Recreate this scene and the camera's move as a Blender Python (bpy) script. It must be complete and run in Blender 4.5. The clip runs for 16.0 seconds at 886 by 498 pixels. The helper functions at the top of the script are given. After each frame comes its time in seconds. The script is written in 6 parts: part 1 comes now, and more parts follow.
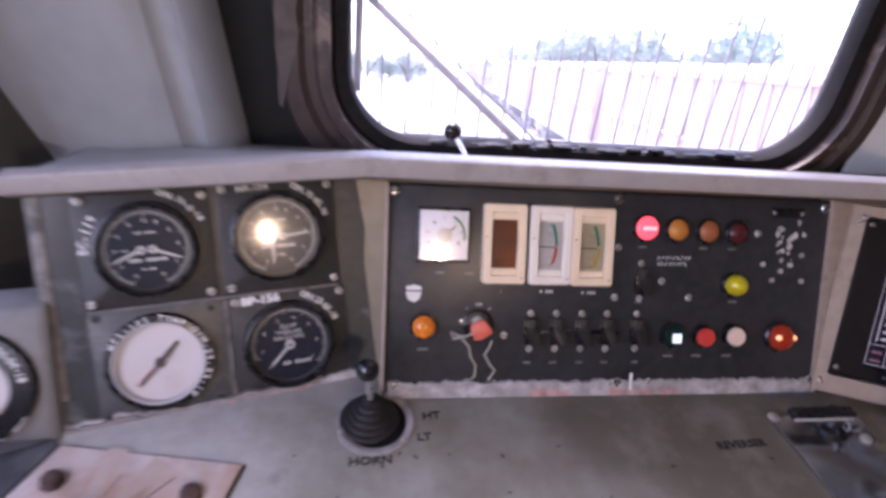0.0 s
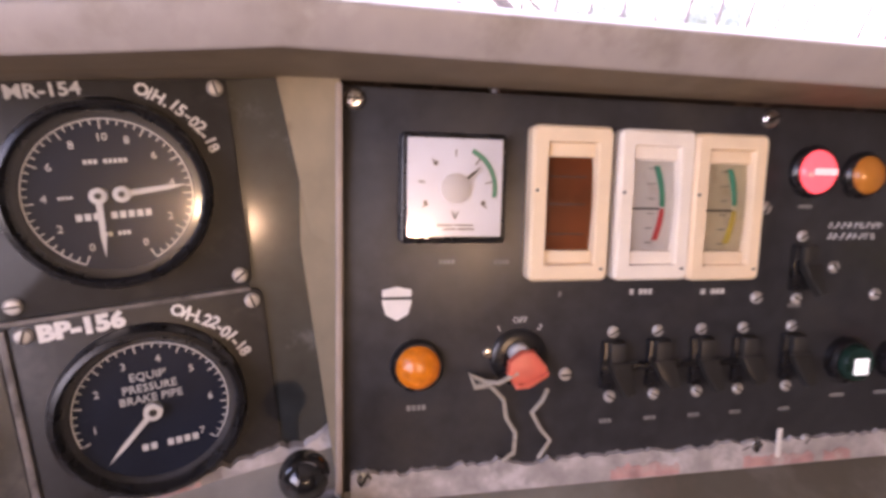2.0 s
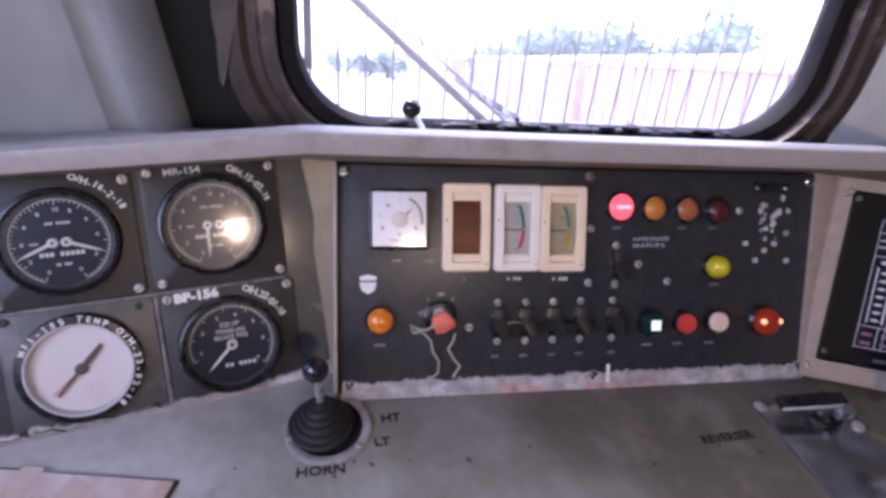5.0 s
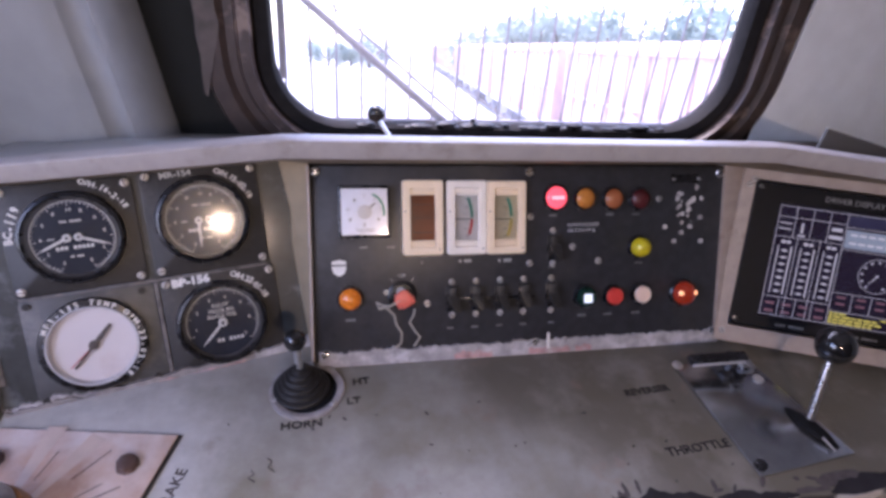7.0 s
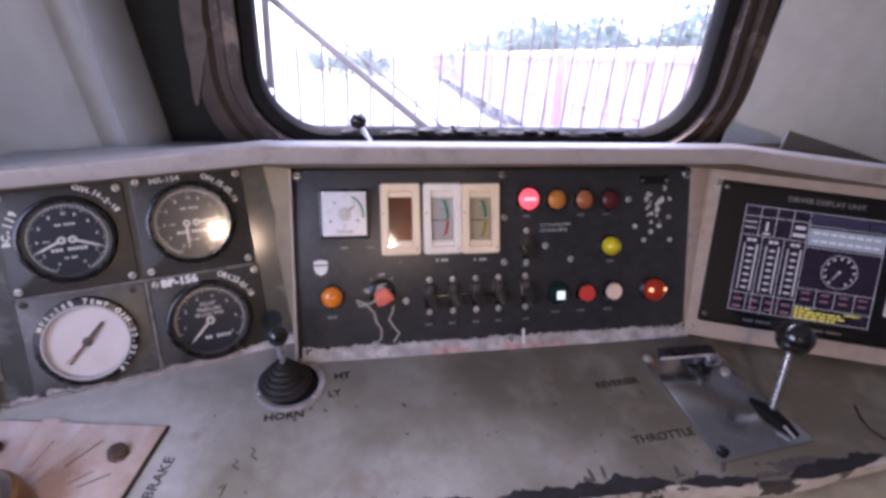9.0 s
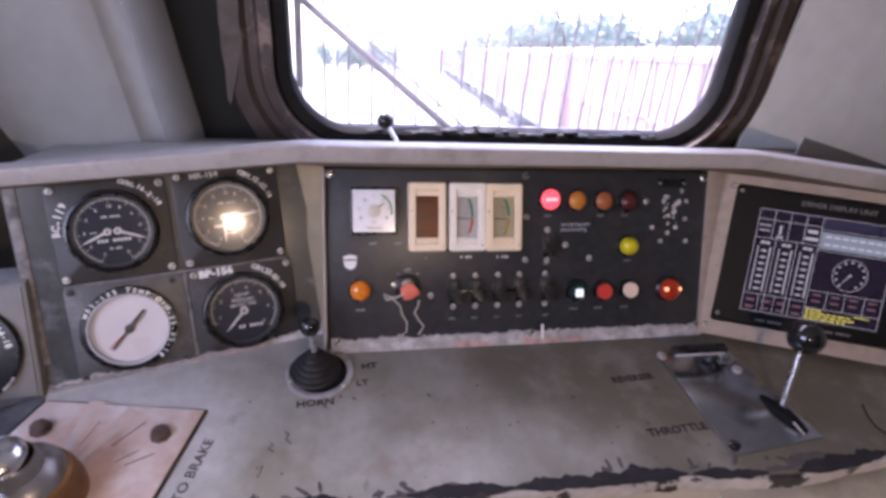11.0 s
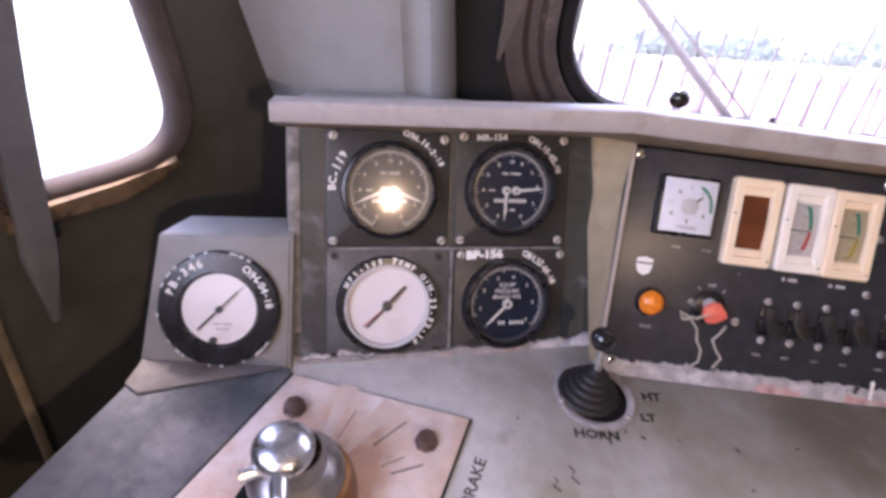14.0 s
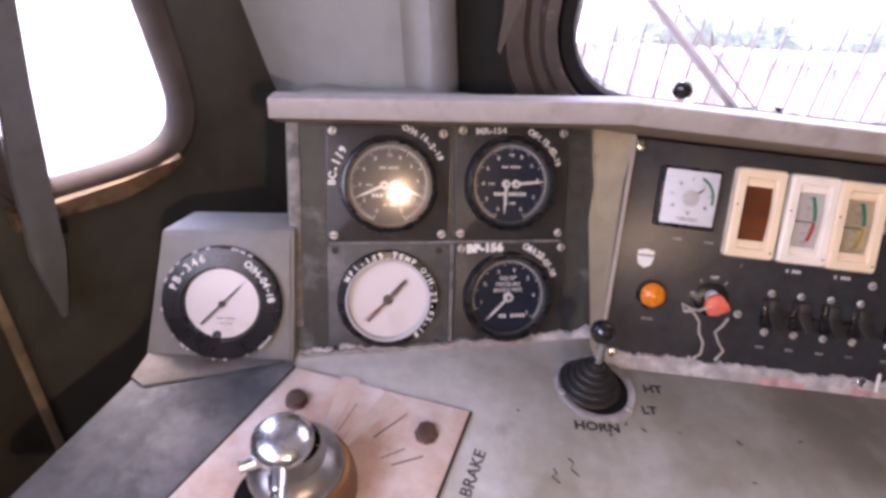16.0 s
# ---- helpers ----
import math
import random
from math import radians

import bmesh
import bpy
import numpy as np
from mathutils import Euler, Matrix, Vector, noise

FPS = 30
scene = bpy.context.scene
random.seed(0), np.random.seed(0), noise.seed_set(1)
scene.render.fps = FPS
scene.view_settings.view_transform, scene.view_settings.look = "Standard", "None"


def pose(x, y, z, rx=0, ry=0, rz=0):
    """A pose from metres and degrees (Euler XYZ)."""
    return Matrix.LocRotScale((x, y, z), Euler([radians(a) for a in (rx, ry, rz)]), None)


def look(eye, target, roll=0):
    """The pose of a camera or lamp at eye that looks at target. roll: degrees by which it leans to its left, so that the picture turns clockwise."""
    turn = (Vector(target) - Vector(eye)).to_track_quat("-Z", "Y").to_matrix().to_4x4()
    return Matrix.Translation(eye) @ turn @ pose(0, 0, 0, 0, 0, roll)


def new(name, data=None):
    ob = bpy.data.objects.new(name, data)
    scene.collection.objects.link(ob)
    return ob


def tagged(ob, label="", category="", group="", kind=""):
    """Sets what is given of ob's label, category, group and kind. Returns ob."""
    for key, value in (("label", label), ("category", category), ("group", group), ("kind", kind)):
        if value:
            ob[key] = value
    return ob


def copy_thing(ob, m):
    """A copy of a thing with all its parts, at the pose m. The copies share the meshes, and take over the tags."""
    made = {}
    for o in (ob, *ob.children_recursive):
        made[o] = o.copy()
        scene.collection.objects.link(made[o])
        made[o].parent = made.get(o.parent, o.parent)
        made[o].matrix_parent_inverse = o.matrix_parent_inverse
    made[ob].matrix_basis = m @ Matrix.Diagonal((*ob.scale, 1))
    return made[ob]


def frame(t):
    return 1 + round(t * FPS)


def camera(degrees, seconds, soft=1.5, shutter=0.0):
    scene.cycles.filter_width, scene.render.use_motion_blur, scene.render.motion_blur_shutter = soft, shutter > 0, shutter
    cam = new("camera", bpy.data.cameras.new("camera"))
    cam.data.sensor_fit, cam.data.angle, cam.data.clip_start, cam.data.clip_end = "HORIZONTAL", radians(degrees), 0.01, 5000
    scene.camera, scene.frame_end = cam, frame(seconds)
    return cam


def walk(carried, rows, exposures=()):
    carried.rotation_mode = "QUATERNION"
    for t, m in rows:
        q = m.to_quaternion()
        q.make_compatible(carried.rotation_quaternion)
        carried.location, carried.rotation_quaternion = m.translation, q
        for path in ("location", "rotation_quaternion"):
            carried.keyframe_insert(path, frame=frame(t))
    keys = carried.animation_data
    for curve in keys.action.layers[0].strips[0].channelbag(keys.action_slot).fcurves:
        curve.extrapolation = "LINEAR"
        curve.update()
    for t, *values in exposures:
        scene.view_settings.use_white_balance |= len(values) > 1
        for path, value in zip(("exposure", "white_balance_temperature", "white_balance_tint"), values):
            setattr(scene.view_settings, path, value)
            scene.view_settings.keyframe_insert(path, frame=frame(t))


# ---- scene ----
# the desk, its panels, the nose walls and the windscreen are laid out in the desk's own frame, raked back by 10 degrees
CAB = Matrix.Translation((0, 0.55, 0.95)) @ pose(0, 0, 0, 10) @ Matrix.Translation((0, -0.55, -0.95))

cam = camera(79.0, 16.0, soft=3.3, shutter=0.5)
ROWS = [
    (0, -0.0872, -0.0074, 1.5089, -6.2577, -29.3302, -5.0611),
    (0.5, -0.0358, 0.1476, 1.4016, -7.2646, -29.6291, -8.0196),
    (1, -0.0341, 0.2174, 1.3783, -8.6638, -30.3534, -6.5404),
    (1.5, -0.0455, 0.2553, 1.3585, -8.7389, -30.2917, -6.5823),
    (2, -0.0634, 0.3047, 1.3214, -9.4688, -31.1902, -5.4994),
    (2.5, -0.0736, 0.3614, 1.3006, -10.2307, -32.5423, -6.5031),
    (3, -0.0566, 0.3264, 1.3106, -9.3906, -32.1724, -6.7980),
    (3.5, -0.0311, 0.2334, 1.3443, -9.3530, -29.8116, -6.3929),
    (4, -0.0543, 0.1718, 1.3730, -9.1677, -29.0430, -6.1073),
    (4.5, -0.0472, 0.0898, 1.4307, -7.3917, -29.8691, -5.0195),
    (5, -0.0411, 0.0377, 1.4665, -8.3160, -29.4797, -4.5171),
    (7.5, -0.0179, -0.0818, 1.5269, -10.2369, -30.5574, -4.2681),
    (8, -0.0089, -0.0914, 1.5297, -9.7258, -30.4360, -4.3625),
    (8.5, 0.0100, -0.1052, 1.5365, -10.4787, -29.8773, -3.1289),
    (9, 0.0094, -0.1158, 1.5362, -10.2369, -29.6970, -3.6575),
    (11.5, -0.0666, -0.1578, 1.5569, -8.5969, -30.2571, -4.6856),
    (12, -0.1873, -0.1915, 1.5249, -1.6698, -28.8139, -5.0094),
    (12.5, -0.2147, -0.1930, 1.5083, 0.1851, -30.5149, -4.6131),
    (13, -0.2641, -0.1394, 1.4895, 2.3837, -31.7334, -6.1219),
    (13.5, -0.3034, -0.0553, 1.4703, 2.6363, -32.0510, -6.7032),
    (14, -0.2962, 0.0120, 1.4403, 2.9927, -31.6655, -6.4983),
    (14.5, -0.3165, 0.0621, 1.4238, 4.4227, -31.9107, -6.8536),
    (15, -0.3196, 0.0564, 1.4239, 4.6284, -32.5506, -6.6867),
    (15.5, -0.3018, 0.0345, 1.4338, 4.1217, -32.3063, -6.2865),
    (16, -0.2809, 0.0101, 1.4431, 3.8781, -32.3844, -5.4672),
]
walk(cam, [(t, CAB @ pose(x, y, z, 90 + pitch, roll, yaw)) for t, x, y, z, yaw, pitch, roll in ROWS],
     exposures=[(0.0, 3.05, 6150, 37), (0.5, 2.95, 7000, 40), (1.0, 3.08, 7450, 41), (1.6, 3.18, 7500, 41), (2.4, 3.45, 7500, 44), (3.2, 3.3, 7150, 42), (4.0, 3.1, 6050, 36), (4.5, 3.0, 5850, 36), (9.2, 2.97, 6050, 35), (11.5, 3.0, 6200, 35), (12.5, 3.03, 6200, 36), (13.0, 3.3, 6300, 35), (14.0, 3.4, 6500, 36), (16.0, 3.4, 6800, 37)])

# ---- light ----
world = bpy.data.worlds.new("sky_world")
scene.world = world
world.use_nodes = True
wn = world.node_tree.nodes
sky = wn.new("ShaderNodeTexSky")
sky.sky_type, sky.sun_disc = "NISHITA", False
sky.sun_elevation, sky.sun_rotation = radians(70), radians(320)
sky.dust_density, sky.ozone_density = 1.0, 1.0
world.node_tree.links.new(sky.outputs[0], wn["Background"].inputs[0])
wn["Background"].inputs[1].default_value = 0.15

sun = new("sun", bpy.data.lights.new("sun", "SUN"))
sun.data.energy, sun.data.angle, sun.data.color = 1.5, radians(12), (1.0, 0.95, 0.88)
sun.matrix_world = look((0, 0, 0), (0.22, -0.26, -0.94))


def window_light(name, eye, target, size_x, size_y, watts, colour=(0.93, 0.96, 1.0)):
    """Sky light entering through an opening of the cab."""
    lamp = new(name, bpy.data.lights.new(name, "AREA"))
    lamp.data.shape, lamp.data.size, lamp.data.size_y = "RECTANGLE", size_x, size_y
    lamp.data.energy, lamp.data.color = watts, colour
    lamp.matrix_world = CAB @ look(eye, target)
    return lamp


window_light("light_windscreen", (0.32, 0.872, 1.55), (0.25, 0, 1.1), 0.80, 0.55, 0.50)
window_light("light_driver_window", (-0.80, -0.30, 1.50), (0.2, 0.45, 1.05), 0.85, 0.6, 0.80)

# warm bulb of the lamp on the rear wall
bulb_light = new("light_cab_lamp", bpy.data.lights.new("light_cab_lamp", "POINT"))
bulb_light.data.energy, bulb_light.data.shadow_soft_size, bulb_light.data.color = 2.1, 0.022, (1.0, 0.80, 0.50)
bulb_light.location = CAB @ Vector((0.206, -0.85, 1.64))


# ---- materials ----
GLOW = 0.125  # lamps and screen against daylight
def mat(name, base, rough=0.5, metal=0.0, var=0.12, scale=40.0, bump=0.08, stain=None, stain_at=0.58, stain_scale=7.0, soft=0.08, emit=None, power=0.0, coat=0.0, spec=0.5):
    """A painted, metal or plastic surface with grain, blotches and wear."""
    m = bpy.data.materials.new(name)
    m.use_nodes = True
    n, l = m.node_tree.nodes, m.node_tree.links
    p = n["Principled BSDF"]
    tc = n.new("ShaderNodeTexCoord")
    fine = n.new("ShaderNodeTexNoise")
    fine.inputs["Scale"].default_value, fine.inputs["Detail"].default_value = scale, 6
    l.new(tc.outputs["Object"], fine.inputs["Vector"])
    ramp = n.new("ShaderNodeValToRGB")
    ramp.color_ramp.elements[0].position, ramp.color_ramp.elements[1].position = 0.3, 0.7
    ramp.color_ramp.elements[0].color = (*[c * (1 - var) for c in base], 1)
    ramp.color_ramp.elements[1].color = (*[min(1, c * (1 + var)) for c in base], 1)
    l.new(fine.outputs[0], ramp.inputs[0])
    colour = ramp.outputs[0]
    if stain:
        blot = n.new("ShaderNodeTexNoise")
        blot.inputs["Scale"].default_value, blot.inputs["Detail"].default_value, blot.inputs["Roughness"].default_value = stain_scale, 8, 0.65
        l.new(tc.outputs["Object"], blot.inputs["Vector"])
        edge = n.new("ShaderNodeValToRGB")
        edge.color_ramp.elements[0].position, edge.color_ramp.elements[1].position = stain_at, stain_at + soft
        l.new(blot.outputs[0], edge.inputs[0])
        mix = n.new("ShaderNodeMix")
        mix.data_type = "RGBA"
        l.new(edge.outputs[0], mix.inputs[0])
        l.new(colour, mix.inputs[6])
        mix.inputs[7].default_value = (*stain, 1)
        colour = mix.outputs[2]
    l.new(colour, p.inputs["Base Color"])
    rr = n.new("ShaderNodeMapRange")
    rr.inputs[3].default_value, rr.inputs[4].default_value = max(0.02, rough * 0.75), min(1, rough * 1.25)
    l.new(fine.outputs[0], rr.inputs[0])
    l.new(rr.outputs[0], p.inputs["Roughness"])
    p.inputs["Metallic"].default_value, p.inputs["Specular IOR Level"].default_value = metal, spec
    p.inputs["Coat Weight"].default_value, p.inputs["Coat Roughness"].default_value = coat, 0.13
    if bump:
        b = n.new("ShaderNodeBump")
        b.inputs["Strength"].default_value, b.inputs["Distance"].default_value = bump, 0.002
        l.new(fine.outputs[0], b.inputs["Height"])
        l.new(b.outputs[0], p.inputs["Normal"])
    if emit:
        p.inputs["Emission Color"].default_value = (*emit, 1)
        p.inputs["Emission Strength"].default_value = power * GLOW
    return m


def glass(name, tint=(1, 1, 1), gloss=0.09, rough=0.02, dust=0.0, smear=0.52):
    m = bpy.data.materials.new(name)
    m.use_nodes = True
    n, l = m.node_tree.nodes, m.node_tree.links
    n.remove(n["Principled BSDF"])
    t, g, x = n.new("ShaderNodeBsdfTransparent"), n.new("ShaderNodeBsdfGlossy"), n.new("ShaderNodeMixShader")
    t.inputs[0].default_value = (*tint, 1)
    g.inputs["Roughness"].default_value = rough
    x.inputs[0].default_value = gloss
    haze, both = n.new("ShaderNodeBsdfGlossy"), n.new("ShaderNodeMixShader")
    haze.inputs["Roughness"].default_value, both.inputs[0].default_value = 0.30, smear
    l.new(g.outputs[0], both.inputs[1])
    l.new(haze.outputs[0], both.inputs[2])
    l.new(t.outputs[0], x.inputs[1])
    l.new(both.outputs[0], x.inputs[2])
    out = x.outputs[0]
    if dust:  # a film of dust that scatters the daylight passing through
        film, soil = n.new("ShaderNodeBsdfTranslucent"), n.new("ShaderNodeMixShader")
        cloud = n.new("ShaderNodeTexNoise")
        cloud.inputs["Scale"].default_value, cloud.inputs["Detail"].default_value = 9, 5
        amount = n.new("ShaderNodeMapRange")
        amount.inputs[3].default_value, amount.inputs[4].default_value = dust * 0.5, dust * 1.5
        l.new(cloud.outputs[0], amount.inputs[0])
        film.inputs[0].default_value = (0.85, 0.84, 0.82, 1)
        l.new(amount.outputs[0], soil.inputs[0])
        l.new(out, soil.inputs[1])
        l.new(film.outputs[0], soil.inputs[2])
        out = soil.outputs[0]
    l.new(out, n["Material Output"].inputs[0])
    return m


M_DESK = mat("desk_paint", (0.560, 0.552, 0.520), 0.40, var=0.1, scale=55, bump=0.12, stain=(0.310, 0.288, 0.220), stain_at=0.43, stain_scale=3.6, soft=0.22)


def brown_fade(m, colour, x0, x1, ragged, most):
    """A brown tone mixed into the paint from x0 on, with an uneven border, growing to the right and back."""
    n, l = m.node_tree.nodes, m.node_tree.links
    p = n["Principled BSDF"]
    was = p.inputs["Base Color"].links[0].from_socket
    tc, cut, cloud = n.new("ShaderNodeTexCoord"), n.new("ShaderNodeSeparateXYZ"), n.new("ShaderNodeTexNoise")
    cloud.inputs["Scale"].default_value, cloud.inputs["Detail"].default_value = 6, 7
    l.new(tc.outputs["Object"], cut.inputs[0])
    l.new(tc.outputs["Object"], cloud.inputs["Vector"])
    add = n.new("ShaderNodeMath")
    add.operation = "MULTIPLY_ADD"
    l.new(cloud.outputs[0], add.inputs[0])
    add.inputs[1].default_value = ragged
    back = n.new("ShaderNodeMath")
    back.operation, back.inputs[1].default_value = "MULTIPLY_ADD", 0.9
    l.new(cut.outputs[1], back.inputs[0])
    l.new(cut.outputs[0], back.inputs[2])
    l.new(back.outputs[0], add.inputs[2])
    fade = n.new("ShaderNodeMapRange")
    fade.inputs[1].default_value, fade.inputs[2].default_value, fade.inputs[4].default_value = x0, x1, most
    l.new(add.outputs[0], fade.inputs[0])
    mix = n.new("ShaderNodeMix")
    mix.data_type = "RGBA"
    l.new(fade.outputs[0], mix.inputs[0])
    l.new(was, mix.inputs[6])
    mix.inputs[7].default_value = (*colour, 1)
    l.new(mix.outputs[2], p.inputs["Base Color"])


def mottle(m, colour, scale, start, soft, most, stretch=(1, 1, 1)):
    """A further layer of uneven wear: blotches, or scuffs where stretch is uneven."""
    n, l = m.node_tree.nodes, m.node_tree.links
    p = n["Principled BSDF"]
    was = p.inputs["Base Color"].links[0].from_socket
    tc, grid, cloud = n.new("ShaderNodeTexCoord"), n.new("ShaderNodeMapping"), n.new("ShaderNodeTexNoise")
    grid.inputs["Scale"].default_value, grid.inputs["Location"].default_value = stretch, (scale * 0.13, 0.7, 0.2)
    cloud.inputs["Scale"].default_value, cloud.inputs["Detail"].default_value, cloud.inputs["Roughness"].default_value = scale, 6, 0.6
    l.new(tc.outputs["Object"], grid.inputs["Vector"])
    l.new(grid.outputs[0], cloud.inputs["Vector"])
    fade = n.new("ShaderNodeMapRange")
    fade.inputs[1].default_value, fade.inputs[2].default_value, fade.inputs[4].default_value = start, start + soft, most
    l.new(cloud.outputs[0], fade.inputs[0])
    mix = n.new("ShaderNodeMix")
    mix.data_type = "RGBA"
    l.new(fade.outputs[0], mix.inputs[0])
    l.new(was, mix.inputs[6])
    mix.inputs[7].default_value = (*colour, 1)
    l.new(mix.outputs[2], p.inputs["Base Color"])


# desk paint gets browner and darker towards its right and rear
brown_fade(M_DESK, (0.112, 0.098, 0.068), 0.44, 0.98, 0.62, 0.90)
mottle(M_DESK, (0.50, 0.49, 0.465), 11, 0.50, 0.22, 0.32)
mottle(M_DESK, (0.26, 0.19, 0.15), 19, 0.60, 0.10, 0.45)
mottle(M_DESK, (0.13, 0.115, 0.095), 34, 0.68, 0.05, 0.5, (1, 0.45, 1))
M_DESK_EDGE = mat("desk_edge_worn", (0.62, 0.57, 0.52), 0.5, var=0.15, scale=60, bump=0.3, stain=(0.040, 0.034, 0.032), stain_at=0.53, stain_scale=11, soft=0.03)
M_SKIRT = mat("skirt_paint", (0.50, 0.455, 0.360), 0.5, var=0.1, scale=30, stain=(0.27, 0.235, 0.17), stain_at=0.56, stain_scale=5, soft=0.2)
M_KNEE = mat("desk_front_olive_paint", (0.15, 0.125, 0.085), 0.5, var=0.15, scale=30, bump=0.1, stain=(0.085, 0.068, 0.045), stain_at=0.5, stain_scale=6, soft=0.2)
M_HOOD = mat("hood_paint", (0.375, 0.340, 0.325), 0.45, var=0.06, scale=60, bump=0.08, stain=(0.27, 0.235, 0.205), stain_at=0.58, stain_scale=8, soft=0.15)
mottle(M_HOOD, (0.20, 0.165, 0.135), 15, 0.58, 0.14, 0.6)
mottle(M_HOOD, (0.46, 0.44, 0.43), 26, 0.60, 0.10, 0.5)
M_CREAM = mat("old_cream_paint", (0.45, 0.350, 0.225), 0.6, var=0.1, scale=50, bump=0.12, stain=(0.20, 0.13, 0.08), stain_at=0.56, stain_scale=9, soft=0.12)
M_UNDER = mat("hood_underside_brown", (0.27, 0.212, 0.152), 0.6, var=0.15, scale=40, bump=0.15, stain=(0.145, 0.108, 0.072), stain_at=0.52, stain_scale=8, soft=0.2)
M_CASING = mat("faded_cream_casing", (0.40, 0.33, 0.285), 0.5, var=0.1, scale=50, bump=0.12, stain=(0.17, 0.125, 0.09), stain_at=0.58, stain_scale=9, soft=0.12)
M_PANEL = mat("panel_black_enamel", (0.031, 0.032, 0.037), 0.38, var=0.3, scale=70, bump=0.10, spec=0.6, stain=(0.055, 0.052, 0.051), stain_at=0.52, stain_scale=10, soft=0.2)
M_LEFT = mat("panel_dark_grey_enamel", (0.030, 0.034, 0.034), 0.44, coat=0.35, var=0.25, scale=70, bump=0.12, stain=(0.155, 0.17, 0.18), stain_at=0.54, stain_scale=11, soft=0.14)
M_PLATE = mat("gauge_plate_enamel", (0.028, 0.027, 0.027), 0.46, coat=0.0, var=0.2, scale=80, bump=0.1, stain=(0.085, 0.076, 0.07), stain_at=0.55, stain_scale=14, soft=0.18)
M_LEVER = mat("rubbed_black_lever", (0.024, 0.023, 0.022), 0.40, var=0.2, scale=60, bump=0.05)
M_PLATE_GREY = mat("gauge_plate_grey", (0.075, 0.076, 0.077), 0.42, var=0.2, scale=60, bump=0.1, stain=(0.18, 0.165, 0.155), stain_at=0.53, stain_scale=13, soft=0.15)
M_BARE = mat("bare_worn_paint", (0.40, 0.38, 0.38), 0.55, var=0.3, scale=60, bump=0.35, stain=(0.60, 0.585, 0.60), stain_at=0.50, stain_scale=30, soft=0.16)
M_BARE_DULL = mat("dull_worn_paint", (0.27, 0.25, 0.245), 0.55, var=0.3, scale=60, bump=0.35, stain=(0.42, 0.40, 0.405), stain_at=0.52, stain_scale=26, soft=0.16)
M_RED_OX = mat("red_oxide_streak", (0.50, 0.30, 0.285), 0.6, var=0.3, scale=60, stain=(0.50, 0.46, 0.455), stain_at=0.5, stain_scale=40, soft=0.2)
M_BEZEL = mat("bezel_black", (0.012, 0.012, 0.014), 0.28, var=0.2, scale=60, bump=0.04)
# the blue in this black stands for sky reflected in the gauges
M_DIAL_BLACK = mat("dial_black_sky_tint", (0.007, 0.012, 0.026), 0.6, spec=0.1, var=0.2, scale=30, bump=0)
M_DIAL_WHITE = mat("dial_white", (0.70, 0.66, 0.67), 0.5, var=0.05, scale=20, bump=0, stain=(0.55, 0.47, 0.45), stain_at=0.55, stain_scale=14, soft=0.2)
M_METER_FACE = mat("meter_face_white", (0.70, 0.73, 0.82), 0.5, var=0.06, scale=60, bump=0)
M_WHITE = mat("white_paint", (0.80, 0.79, 0.77), 0.5, var=0.06, scale=60, bump=0.1)
M_MARK = mat("white_legend", (0.58, 0.58, 0.57), 0.5, var=0.1, scale=90, bump=0)
M_FADED = mat("faded_legend", (0.24, 0.24, 0.24), 0.6, var=0.25, scale=120, bump=0)
M_INK = mat("black_ink", (0.015, 0.014, 0.014), 0.5, var=0.3, scale=90, bump=0)
M_CHIP = mat("chipped_dark_primer", (0.080, 0.070, 0.068), 0.6, var=0.3, scale=90, bump=0.1)
M_SLOT = mat("dark_slot", (0.010, 0.010, 0.011), 0.7, var=0.2, spec=0.1)
M_FADED_INK = mat("faded_ink", (0.09, 0.075, 0.07), 0.6, var=0.3, scale=90, bump=0)
M_STEEL = mat("bright_steel", (0.62, 0.62, 0.63), 0.28, metal=1.0, var=0.08, scale=80, bump=0.04)
M_SCREW = mat("dull_screw", (0.55, 0.53, 0.51), 0.45, metal=0.5, var=0.15, scale=80, bump=0.1)
M_CHROME = mat("chrome", (0.80, 0.81, 0.83), 0.27, metal=1.0, var=0.03, scale=30, bump=0.02)
M_BRASS = mat("tarnished_bronze", (0.25, 0.12, 0.045), 0.42, metal=0.5, var=0.35, scale=30, bump=0.15, stain=(0.075, 0.042, 0.024), stain_at=0.50, stain_scale=22, soft=0.2)
M_CASTING = mat("dull_grey_casting", (0.34, 0.325, 0.32), 0.36, metal=0.75, var=0.25, scale=40, bump=0.1, stain=(0.16, 0.14, 0.13), stain_at=0.52, stain_scale=24, soft=0.2)
M_BRUSHED = mat("brushed_plate", (0.50, 0.52, 0.55), 0.20, metal=0.95, var=0.10, scale=90, bump=0.06, stain=(0.30, 0.30, 0.31), stain_at=0.60, stain_scale=8, soft=0.25)
M_BALL = mat("black_ball_plastic", (0.010, 0.010, 0.011), 0.12, var=0.1, scale=30, bump=0.02, coat=0.5)
M_RUBBER = mat("black_rubber", (0.016, 0.015, 0.015), 0.5, spec=0.4, var=0.2, scale=60, bump=0.12)
M_GASKET = mat("perished_rubber", (0.014, 0.013, 0.013), 0.75, spec=0.12, var=0.3, scale=60, bump=0.3)
M_FRAME = mat("frame_brown_paint", (0.062, 0.044, 0.037), 0.5, spec=0.35, var=0.3, scale=25, bump=0.3, stain=(0.20, 0.145, 0.115), stain_at=0.57, stain_scale=9, soft=0.06)
